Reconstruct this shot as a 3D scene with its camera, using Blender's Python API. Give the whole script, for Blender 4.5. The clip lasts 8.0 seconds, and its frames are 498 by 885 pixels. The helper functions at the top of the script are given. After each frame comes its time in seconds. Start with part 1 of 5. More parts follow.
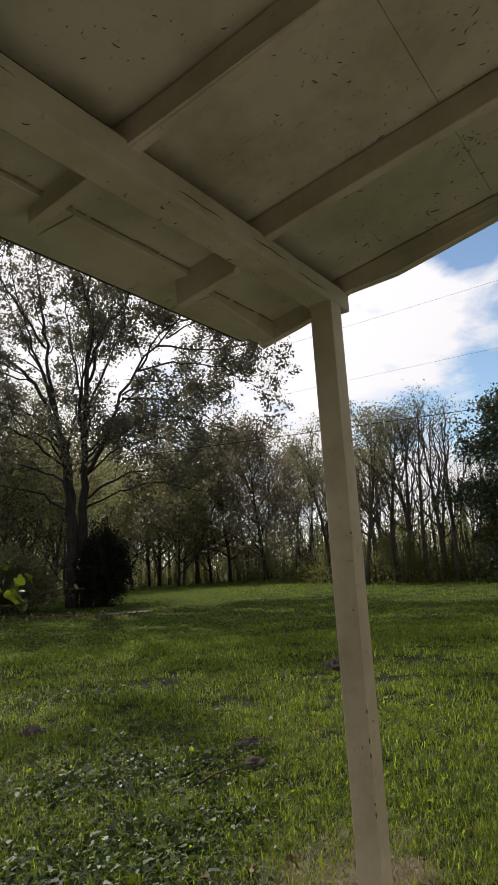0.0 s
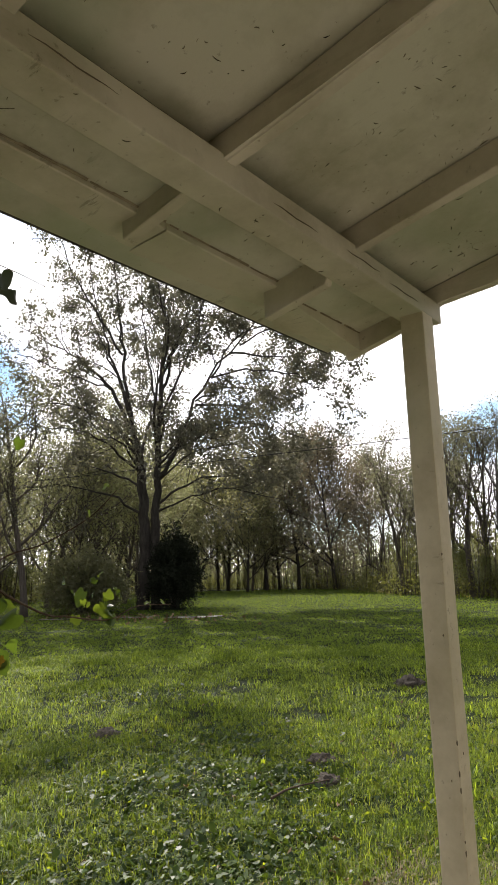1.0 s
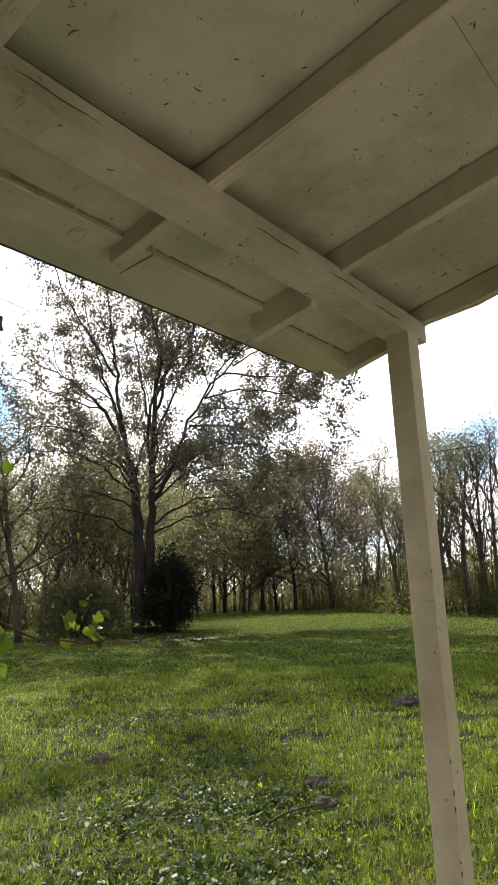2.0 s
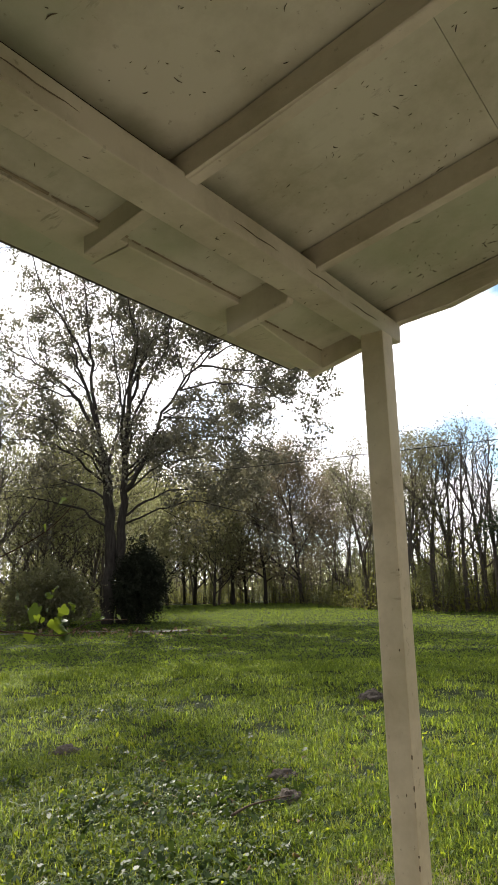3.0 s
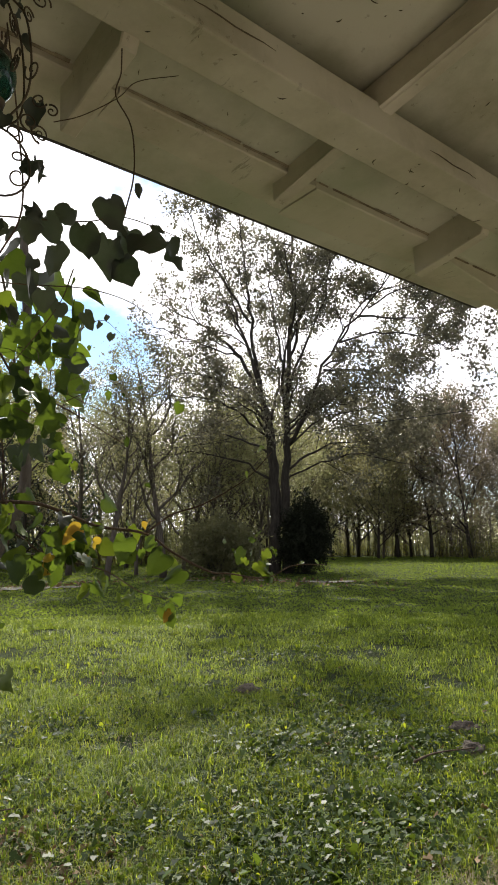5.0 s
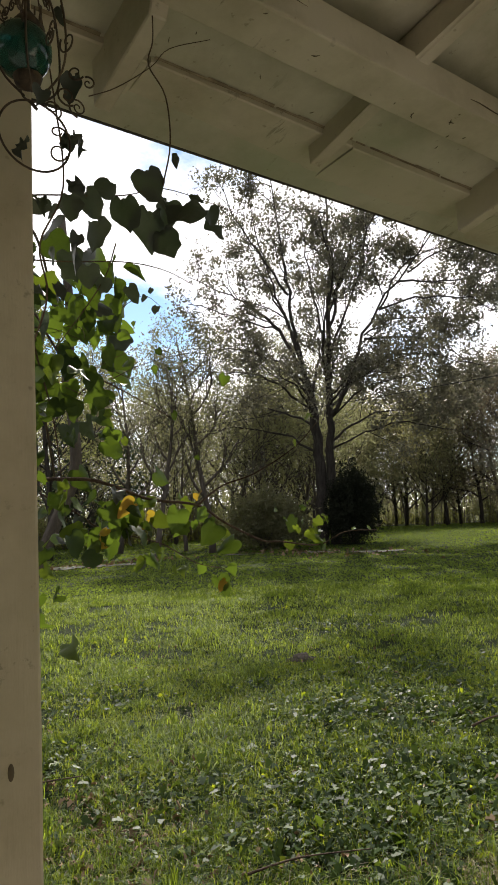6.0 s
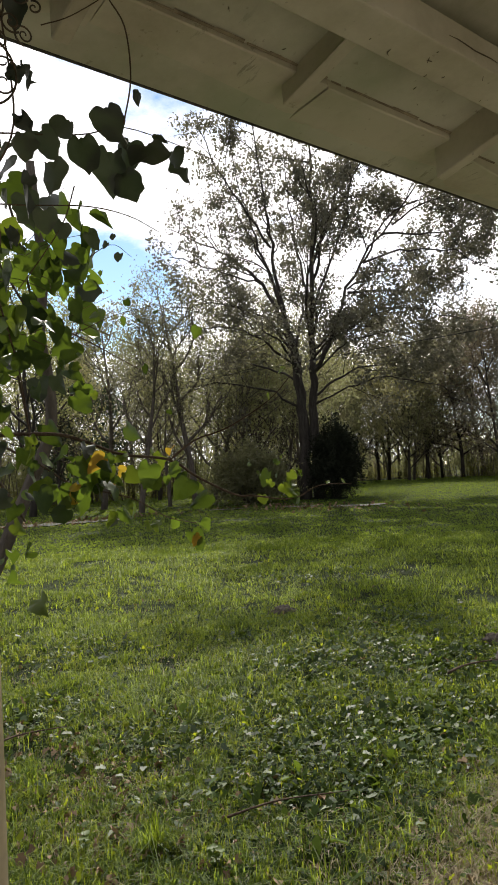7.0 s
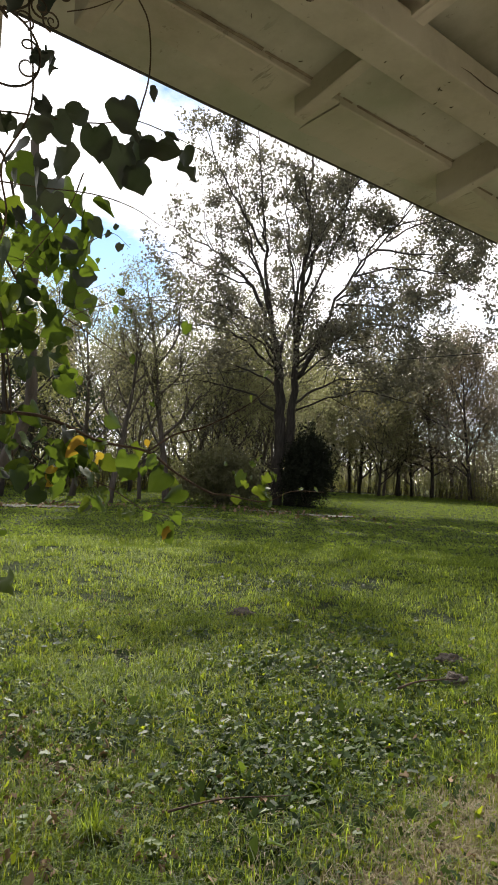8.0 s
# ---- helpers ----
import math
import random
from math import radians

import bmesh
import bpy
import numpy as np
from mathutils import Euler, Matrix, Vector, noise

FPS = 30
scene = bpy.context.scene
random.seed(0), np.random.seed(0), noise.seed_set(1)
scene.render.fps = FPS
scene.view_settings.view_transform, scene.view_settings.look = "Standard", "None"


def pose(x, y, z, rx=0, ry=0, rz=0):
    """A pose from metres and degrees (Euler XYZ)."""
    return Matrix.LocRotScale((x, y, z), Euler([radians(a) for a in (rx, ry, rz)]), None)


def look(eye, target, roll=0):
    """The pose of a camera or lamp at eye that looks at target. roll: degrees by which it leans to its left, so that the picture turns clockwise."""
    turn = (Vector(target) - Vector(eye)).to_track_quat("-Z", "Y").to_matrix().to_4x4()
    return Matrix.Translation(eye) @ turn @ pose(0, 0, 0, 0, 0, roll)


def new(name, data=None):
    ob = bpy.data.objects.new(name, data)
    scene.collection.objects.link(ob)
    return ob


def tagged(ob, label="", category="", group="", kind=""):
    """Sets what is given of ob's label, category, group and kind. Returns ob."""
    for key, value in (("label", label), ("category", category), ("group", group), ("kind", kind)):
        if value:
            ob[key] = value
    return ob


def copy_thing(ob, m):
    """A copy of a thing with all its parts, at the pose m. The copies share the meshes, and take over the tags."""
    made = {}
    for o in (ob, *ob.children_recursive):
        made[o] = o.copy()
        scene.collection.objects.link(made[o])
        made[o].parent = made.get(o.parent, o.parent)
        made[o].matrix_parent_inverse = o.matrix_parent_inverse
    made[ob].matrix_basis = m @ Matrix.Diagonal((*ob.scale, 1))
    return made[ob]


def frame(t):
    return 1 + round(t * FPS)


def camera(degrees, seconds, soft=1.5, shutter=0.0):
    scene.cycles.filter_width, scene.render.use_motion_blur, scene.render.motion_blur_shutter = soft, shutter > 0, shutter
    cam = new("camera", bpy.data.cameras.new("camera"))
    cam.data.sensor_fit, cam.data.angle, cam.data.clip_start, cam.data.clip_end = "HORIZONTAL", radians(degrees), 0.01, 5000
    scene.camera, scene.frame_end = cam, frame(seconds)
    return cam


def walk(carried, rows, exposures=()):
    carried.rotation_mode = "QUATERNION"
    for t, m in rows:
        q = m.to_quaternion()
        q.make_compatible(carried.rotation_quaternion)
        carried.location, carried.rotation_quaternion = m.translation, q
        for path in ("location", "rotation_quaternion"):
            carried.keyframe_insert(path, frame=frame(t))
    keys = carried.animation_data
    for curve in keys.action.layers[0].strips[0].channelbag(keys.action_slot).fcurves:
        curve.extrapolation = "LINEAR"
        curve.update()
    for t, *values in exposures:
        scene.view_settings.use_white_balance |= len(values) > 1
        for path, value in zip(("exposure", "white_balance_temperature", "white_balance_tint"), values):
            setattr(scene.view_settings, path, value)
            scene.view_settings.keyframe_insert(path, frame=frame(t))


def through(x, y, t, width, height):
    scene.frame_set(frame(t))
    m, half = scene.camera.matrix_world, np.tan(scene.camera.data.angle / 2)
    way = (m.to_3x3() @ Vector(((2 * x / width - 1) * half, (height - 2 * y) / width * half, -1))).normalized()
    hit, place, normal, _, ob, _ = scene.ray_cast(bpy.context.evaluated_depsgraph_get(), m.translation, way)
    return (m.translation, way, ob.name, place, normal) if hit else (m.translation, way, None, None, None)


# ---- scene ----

cam = camera(39.97, 8.0, soft=1.2)
PATH = [
    (0, pose(0.024, -0.086, 1.520, 100.32, 3.62, -56.92)),
    (0.5, pose(0.010, -0.034, 1.554, 101.84, 0.32, -52.31)),
    (1, pose(0.025, -0.021, 1.559, 101.12, 1.61, -51.30)),
    (1.5, pose(0.019, -0.035, 1.561, 102.44, 2.12, -51.73)),
    (1.7, pose(0.021, -0.044, 1.554, 102.76, 2.61, -51.40)),
    (2.8, pose(0.028, -0.048, 1.563, 102.66, 1.32, -53.25)),
    (3, pose(0.031, -0.050, 1.562, 102.16, 1.48, -54.02)),
    (3.5, pose(0.037, -0.055, 1.566, 101.91, 1.92, -53.14)),
    (3.8, pose(0.008, -0.047, 1.530, 96.24, 2.20, -49.96)),
    (4, pose(-0.015, 0.002, 1.526, 96.36, 4.17, -43.14)),
    (4.2, pose(-0.032, 0.030, 1.521, 97.39, 2.99, -36.87)),
    (4.5, pose(-0.032, 0.043, 1.552, 97.64, 1.41, -35.83)),
    (4.7, pose(-0.020, 0.035, 1.550, 98.08, 1.45, -40.17)),
    (5.8, pose(-0.037, 0.029, 1.538, 99.26, -0.85, -40.09)),
    (6, pose(-0.033, 0.038, 1.534, 96.47, 2.70, -36.76)),
    (6.2, pose(-0.014, 0.027, 1.537, 94.74, 0.63, -36.29)),
    (6.5, pose(-0.015, 0.030, 1.534, 91.66, -1.14, -38.14)),
    (7, pose(0.005, 0.041, 1.530, 92.69, 3.10, -38.09)),
    (7.2, pose(-0.009, 0.047, 1.517, 91.76, 2.22, -39.24)),
    (7.5, pose(-0.009, 0.046, 1.526, 94.17, -0.75, -39.05)),
    (8, pose(-0.018, 0.029, 1.527, 92.82, -2.49, -40.47)),
]
walk(cam, PATH, exposures=[(0, -0.36), (0.5, 0.27), (1.5, 0.5), (3.5, 0.57), (4.5, 0.54), (6, 0.26), (6.5, 0.18), (8, 0.4)])

# ---- light: sun ahead and to the left behind the roof, broken white cloud ----
SUN_HEADING, SUN_HEIGHT = 55.0, 35.0
sun_to = Vector((math.cos(radians(SUN_HEADING)) * math.cos(radians(SUN_HEIGHT)), math.sin(radians(SUN_HEADING)) * math.cos(radians(SUN_HEIGHT)), math.sin(radians(SUN_HEIGHT))))
sun = new("sun", bpy.data.lights.new("sun", "SUN"))
sun.data.energy, sun.data.angle, sun.data.color = 5.0, radians(0.6), (1.0, 0.93, 0.82)
sun.matrix_world = look(sun_to * 60, (0, 0, 0))

world = bpy.data.worlds.new("sky")
scene.world = world
world.use_nodes = True
wt = world.node_tree
wt.nodes.clear()


def wnode(kind, **values):
    n = wt.nodes.new(kind)
    for key, value in values.items():
        n.inputs[key].default_value = value
    return n


w_out = wnode("ShaderNodeOutputWorld")
w_sky = wnode("ShaderNodeTexSky")
w_sky.sky_type, w_sky.sun_disc = "NISHITA", False
w_sky.sun_elevation, w_sky.sun_rotation = radians(SUN_HEIGHT), radians(90 - SUN_HEADING)
w_sky.air_density, w_sky.dust_density = 1.0, 0.0
w_bg = wnode("ShaderNodeBackground", Strength=0.15)
w_cloud = wnode("ShaderNodeBackground", Strength=1.25)
w_cloud.inputs["Color"].default_value = (1.0, 0.97, 0.995, 1)
w_co = wnode("ShaderNodeTexCoord")
w_map = wnode("ShaderNodeMapping")
w_map.inputs["Scale"].default_value = (1.0, 1.0, 2.6)
w_map.inputs["Location"].default_value = (0.35, 0.1, 0.2)
w_noise = wnode("ShaderNodeTexNoise", Scale=2.3, Detail=9.0, Roughness=0.6, Distortion=0.25)
w_ramp = wnode("ShaderNodeValToRGB")
w_ramp.color_ramp.elements[0].position, w_ramp.color_ramp.elements[1].position = 0.33, 0.44
w_mix = wnode("ShaderNodeMixShader")
wt.links.new(w_co.outputs["Generated"], w_map.inputs["Vector"])
wt.links.new(w_map.outputs[0], w_noise.inputs["Vector"])
last = w_noise.outputs[0]
for gap, size, depth in (((0.463, 0.745, 0.50), 0.986, 0.05), ((0.435, 0.87, 0.25), 0.986, 0.20), ((0.93, 0.10, 0.33), 0.985, 0.16), ((0.885, 0.21, 0.44), 0.996, 0.24), ((0.955, 0.23, 0.21), 0.994, 0.14), ((0.92, 0.36, 0.21), 0.996, 0.14)):
    near = wnode("ShaderNodeVectorMath")
    near.operation = "DOT_PRODUCT"
    near.inputs[1].default_value = Vector(gap).normalized()
    hole = wnode("ShaderNodeMapRange")
    hole.interpolation_type = "SMOOTHSTEP"
    hole.inputs["From Min"].default_value, hole.inputs["From Max"].default_value = size, 1.0
    hole.inputs["To Max"].default_value = depth
    less = wnode("ShaderNodeMath")
    less.operation = "SUBTRACT"
    wt.links.new(w_co.outputs["Generated"], near.inputs[0])
    wt.links.new(near.outputs["Value"], hole.inputs["Value"])
    wt.links.new(last, less.inputs[0])
    wt.links.new(hole.outputs[0], less.inputs[1])
    last = less.outputs[0]
wt.links.new(last, w_ramp.inputs[0])
wt.links.new(w_ramp.outputs[0], w_mix.inputs[0])
wt.links.new(w_sky.outputs[0], w_bg.inputs[0])
wt.links.new(w_bg.outputs[0], w_mix.inputs[1])
wt.links.new(w_cloud.outputs[0], w_mix.inputs[2])
# the cloud is thin and glows round the sun, and is greyer away from it
w_dot = wnode("ShaderNodeVectorMath")
w_dot.operation = "DOT_PRODUCT"
w_dot.inputs[1].default_value = sun_to
w_glow = wnode("ShaderNodeMapRange")
w_glow.interpolation_type = "SMOOTHSTEP"
w_glow.inputs["From Min"].default_value, w_glow.inputs["From Max"].default_value = 0.25, 0.9
w_glow.inputs["To Min"].default_value, w_glow.inputs["To Max"].default_value = 0.42, 1.35
wt.links.new(w_co.outputs["Generated"], w_dot.inputs[0])
wt.links.new(w_dot.outputs["Value"], w_glow.inputs["Value"])
wt.links.new(w_glow.outputs[0], w_cloud.inputs["Strength"])
wt.links.new(w_mix.outputs[0], w_out.inputs[0])


# ---- materials ----
class Mat:
    """A node material with a Principled shader and a few short hands."""

    def __init__(self, name, rough=0.7, spec=0.4, metal=0.0):
        self.m = bpy.data.materials.new(name)
        self.m.use_nodes = True
        self.t = self.m.node_tree
        self.b = self.t.nodes["Principled BSDF"]
        self.out = self.t.nodes["Material Output"]
        self.b.inputs["Roughness"].default_value = rough
        self.b.inputs["Specular IOR Level"].default_value = spec
        self.b.inputs["Metallic"].default_value = metal
        self.co = self.t.nodes.new("ShaderNodeTexCoord").outputs["Object"]

    def noise(self, scale, detail=4.0, rough=0.6, lo=0.35, hi=0.65, stretch=(1, 1, 1)):
        mp = self.t.nodes.new("ShaderNodeMapping")
        mp.inputs["Scale"].default_value = stretch
        n = self.t.nodes.new("ShaderNodeTexNoise")
        n.inputs["Scale"].default_value, n.inputs["Detail"].default_value, n.inputs["Roughness"].default_value = scale, detail, rough
        r = self.t.nodes.new("ShaderNodeMapRange")
        r.inputs["From Min"].default_value, r.inputs["From Max"].default_value = lo, hi
        self.t.links.new(self.co, mp.inputs[0])
        self.t.links.new(mp.outputs[0], n.inputs["Vector"])
        self.t.links.new(n.outputs[0], r.inputs["Value"])
        return r.outputs[0]

    def mix(self, fac, a, b):
        n = self.t.nodes.new("ShaderNodeMix")
        n.data_type = "RGBA"
        for socket, value in ((n.inputs[0], fac), (n.inputs[6], a), (n.inputs[7], b)):
            if isinstance(value, (tuple, list)):
                socket.default_value = (*value, 1)
            elif isinstance(value, (int, float)):
                socket.default_value = value
            else:
                self.t.links.new(value, socket)
        return n.outputs[2]

    def times(self, a, k):
        n = self.t.nodes.new("ShaderNodeMath")
        n.operation = "MULTIPLY"
        self.t.links.new(a, n.inputs[0])
        if isinstance(k, (int, float)):
            n.inputs[1].default_value = k
        else:
            self.t.links.new(k, n.inputs[1])
        return n.outputs[0]

    def random(self, island=True):
        if island:
            return self.t.nodes.new("ShaderNodeNewGeometry").outputs["Random Per Island"]
        return self.t.nodes.new("ShaderNodeObjectInfo").outputs["Random"]

    def color(self, value):
        if isinstance(value, tuple):
            self.b.inputs["Base Color"].default_value = (*value, 1)
        else:
            self.t.links.new(value, self.b.inputs["Base Color"])
        return self

    def bump(self, height, strength=0.3, distance=0.004):
        n = self.t.nodes.new("ShaderNodeBump")
        n.inputs["Strength"].default_value, n.inputs["Distance"].default_value = strength, distance
        self.t.links.new(height, n.inputs["Height"])
        self.t.links.new(n.outputs[0], self.b.inputs["Normal"])
        return self

    def translucent(self, color, share):
        t = self.t.nodes.new("ShaderNodeBsdfTranslucent")
        x = self.t.nodes.new("ShaderNodeMixShader")
        x.inputs[0].default_value = share
        if isinstance(color, tuple):
            t.inputs[0].default_value = (*color, 1)
        else:
            self.t.links.new(color, t.inputs[0])
        self.t.links.new(self.b.outputs[0], x.inputs[1])
        self.t.links.new(t.outputs[0], x.inputs[2])
        self.t.links.new(x.outputs[0], self.out.inputs[0])
        return self


def painted(name, base, mildew, stretch=(1, 1, 1)):
    k = Mat(name, rough=0.62, spec=0.35)
    dirt = k.noise(3.1, 6, 0.65, 0.42, 0.72)
    green = k.noise(1.7, 3, 0.5, 0.5, 0.75)
    c = k.mix(dirt, base, (base[0] * 0.62, base[1] * 0.60, base[2] * 0.52))
    c = k.mix(k.times(green, 0.9), c, mildew)
    lines = k.times(k.noise(30, 5, 0.7, 0.60, 0.66, (1, 0.22, 1)), k.noise(2.6, 3, 0.5, 0.5, 0.62))
    c = k.mix(k.times(lines, 0.5), c, (0.15, 0.13, 0.08))
    spots = k.noise(42, 3, 0.6, 0.66, 0.74)
    c = k.mix(k.times(spots, 0.45), c, (0.16, 0.13, 0.08))
    k.color(c).bump(k.noise(38, 6, 0.7, 0.2, 0.8, stretch), 0.28, 0.003)
    return k.m


PAINT = painted("cream_paint", (0.608, 0.556, 0.442), (0.44, 0.44, 0.30), (1, 0.15, 1))
PANEL = painted("panel_paint", (0.565, 0.545, 0.43), (0.35, 0.395, 0.25))
POSTPAINT = painted("post_paint", (0.65, 0.58, 0.42), (0.53, 0.50, 0.33), (1, 1, 0.12))

k = Mat("dark_crack", rough=0.9)
CRACK = k.color(k.mix(k.random(), (0.05, 0.04, 0.03), (0.16, 0.13, 0.08))).m
k = Mat("joint_brown", rough=0.9)
JOINT_BROWN = k.color(k.mix(k.noise(18, 5), (0.15, 0.12, 0.075), (0.34, 0.29, 0.19))).m
k = Mat("dark_shingle", rough=0.85)
SHINGLE = k.color(k.mix(k.noise(30), (0.03, 0.028, 0.026), (0.09, 0.08, 0.07))).bump(k.noise(90), 0.5).m
k = Mat("concrete", rough=0.85)
CONCRETE = k.color(k.mix(k.noise(4, 6), (0.19, 0.175, 0.15), (0.28, 0.255, 0.22))).bump(k.noise(60), 0.3).m
k = Mat("wall_siding", rough=0.7)
SIDING = k.color(k.mix(k.noise(2.5, 5), (0.50, 0.46, 0.37), (0.58, 0.54, 0.44))).bump(k.noise(30), 0.2).m
k = Mat("light_block_dark", rough=0.8)
LIGHT_BLOCK = k.color(k.mix(k.noise(3, 6, 0.6, 0.35, 0.65, (1, 1, 0.2)), (0.055, 0.045, 0.035), (0.12, 0.10, 0.08))).bump(k.noise(30), 0.3).m
k = Mat("wrought_iron", rough=0.7, metal=0.2)
IRON = k.color(k.mix(k.noise(60), (0.045, 0.036, 0.028), (0.13, 0.095, 0.06))).m
k = Mat("green_glass", rough=0.12, spec=0.6)
k.color(k.mix(k.noise(25), (0.012, 0.085, 0.068), (0.03, 0.15, 0.12)))
k.b.inputs["Transmission Weight"].default_value = 0.55
GLASS = k.m
k = Mat("wire_black", rough=0.6)
WIRE = k.color((0.02, 0.02, 0.02)).m


def bark(name, a, b):
    k = Mat(name, rough=0.9, spec=0.2)
    h = k.noise(7, 7, 0.7, 0.3, 0.7, (1, 1, 0.18))
    return k.color(k.mix(h, a, b)).bump(h, 0.7, 0.03).m


OAK_BARK = bark("oak_bark", (0.036, 0.032, 0.028), (0.095, 0.084, 0.074))
GREY_BARK = bark("grey_bark", (0.07, 0.06, 0.05), (0.18, 0.155, 0.13))
TWIG_BARK = bark("twig_bark", (0.06, 0.04, 0.028), (0.14, 0.10, 0.07))


def foliage(name, a, b, through, share=0.35, rough=0.5, spec=0.4, patch=0.25, island=True, lively=False):
    """lively: sun and shade painted in: few bright thin leaves, many dull thick ones."""
    k = Mat(name, rough=rough, spec=spec)
    r = k.random(island)
    if lively:
        r = k.times(r, r)
    c = k.mix(r, a, b)
    c = k.mix(k.times(k.noise(patch, 3), 0.35), c, b)
    k.color(c)
    if lively:
        return k.translucent(k.mix(r, tuple(v * 0.4 for v in through), tuple(v * 1.35 for v in through)), share).m
    return k.translucent(k.mix(r, through, tuple(v * 0.55 for v in through)), share).m


OAK_LEAF = foliage("oak_leaf", (0.068, 0.073, 0.054), (0.152, 0.143, 0.113), (0.28, 0.265, 0.165), 0.38)
GREY_LEAF = foliage("thin_grey_leaf", (0.10, 0.105, 0.072), (0.19, 0.18, 0.13), (0.36, 0.35, 0.19), 0.42)
WOOD_LEAF = foliage("woodland_leaf", (0.085, 0.105, 0.048), (0.18, 0.18, 0.088), (0.46, 0.48, 0.17), 0.46)
OLIVE_LEAF = foliage("olive_leaf", (0.115, 0.12, 0.058), (0.21, 0.195, 0.10), (0.50, 0.48, 0.20), 0.48)
RUSSET_LEAF = foliage("russet_leaf", (0.095, 0.084, 0.058), (0.175, 0.148, 0.102), (0.32, 0.265, 0.16), 0.42)
AUTUMN_LEAF = foliage("autumn_leaf", (0.115, 0.125, 0.065), (0.21, 0.20, 0.11), (0.48, 0.49, 0.22), 0.48)
PINE_LEAF = foliage("cedar_needles", (0.025, 0.045, 0.022), (0.06, 0.085, 0.04), (0.08, 0.12, 0.05), 0.15)
HOLLY_LEAF = foliage("holly_leaf", (0.018, 0.022, 0.015), (0.040, 0.046, 0.030), (0.03, 0.04, 0.015), 0.1, 0.7, 0.08, patch=1.0)
THICKET_LEAF = foliage("thicket_leaf", (0.055, 0.070, 0.024), (0.13, 0.125, 0.045), (0.38, 0.38, 0.08), 0.42, patch=0.4)
BUSH_LEAF = foliage("shrub_leaf", (0.090, 0.098, 0.056), (0.18, 0.172, 0.098), (0.42, 0.43, 0.19), 0.45, patch=1.0)
HEART_LEAF = foliage("heart_leaf", (0.022, 0.045, 0.016), (0.06, 0.095, 0.024), (0.18, 0.27, 0.022), 0.28, 0.5, 0.22, 3, False, lively=True)
# grey tone and low translucence put the eave's shade into the leaf colour
SHADED_VINE_LEAF = foliage("shaded_vine_leaf", (0.050, 0.058, 0.050), (0.090, 0.102, 0.084), (0.05, 0.08, 0.02), 0.10, 0.5, 0.3, 3, False)
YELLOW_LEAF = foliage("yellowed_leaf", (0.34, 0.28, 0.04), (0.40, 0.20, 0.03), (0.65, 0.46, 0.04), 0.4, 0.5, 0.3, 3, False)
PALE_LEAF = foliage("pale_green_leaf", (0.06, 0.10, 0.02), (0.10, 0.15, 0.03), (0.22, 0.29, 0.022), 0.32, 0.5, 0.15, 3, False)
DEAD_LEAF = foliage("dead_leaf", (0.10, 0.065, 0.035), (0.30, 0.22, 0.14), (0.2, 0.12, 0.05), 0.15, 0.8, 0.08, 2)
GRASS = foliage("grass_blade", (0.011, 0.033, 0.007), (0.132, 0.198, 0.030), (0.42, 0.54, 0.040), 0.47, 0.45, 0.08, 0.7, lively=True)
TUFT_GRASS = foliage("bright_grass", (0.040, 0.080, 0.010), (0.16, 0.20, 0.024), (0.50, 0.58, 0.03), 0.46, 0.5, 0.15, 0.7)
FAR_GRASS = foliage("far_grass", (0.046, 0.088, 0.016), (0.092, 0.136, 0.026), (0.34, 0.45, 0.05), 0.42, 0.6, 0.08, 0.3)
DRY_GRASS = foliage("dry_grass", (0.19, 0.155, 0.08), (0.34, 0.29, 0.17), (0.38, 0.32, 0.14), 0.3, 0.6, 0.3, 1.5)
WEED = foliage("ground_ivy_leaf", (0.012, 0.026, 0.008), (0.060, 0.100, 0.024), (0.18, 0.26, 0.025), 0.24, 0.46, 0.09, 1.2, lively=True)

k = Mat("lawn", rough=0.95, spec=0.1)
c = k.mix(k.noise(0.35, 5, 0.6), (0.023, 0.044, 0.009), (0.052, 0.083, 0.015))
c = k.mix(k.times(k.noise(6, 7, 0.8, 0.40, 0.56), 0.92), c, (0.020, 0.026, 0.008))
LAWN = k.color(c).bump(k.noise(14, 6, 0.75), 0.9, 0.05).m
k = Mat("gravel", rough=0.9)
GRAVEL = k.color(k.mix(k.noise(3, 7, 0.7), (0.05, 0.052, 0.038), (0.185, 0.175, 0.15))).bump(k.noise(40), 0.6, 0.02).m
k = Mat("dry_soil", rough=0.95, spec=0.15)
SOIL = k.color(k.mix(k.noise(9, 7, 0.7), (0.10, 0.075, 0.05), (0.26, 0.21, 0.145))).bump(k.noise(45), 0.7, 0.012).m
k = Mat("mole_soil", rough=0.95, spec=0.1)
MOLE = k.color(k.mix(k.noise(22, 6, 0.7), (0.045, 0.038, 0.03), (0.15, 0.13, 0.11))).bump(k.noise(70), 0.9, 0.01).m


# ---- shaping helpers ----
def empty(name, at=(0, 0, 0), **tags):
    ob = new(name)
    ob.empty_display_size = 0.1
    ob.location = at
    return tagged(ob, **tags)


def link(name, me, material, parent=None, label="", smooth=False):
    if material and not me.materials:
        me.materials.append(material)
    if smooth:
        me.shade_smooth()
    ob = new(name, me)
    if parent:
        ob.parent = parent
    return tagged(ob, label)


def part(name, bm, material, parent=None, label="", smooth=False):
    me = bpy.data.meshes.new(name)
    bm.to_mesh(me)
    bm.free()
    return link(name, me, material, parent, label, smooth)


def mesh_from(name, verts, faces):
    me = bpy.data.meshes.new(name)
    me.from_pydata(verts, [], faces)
    me.update()
    return me


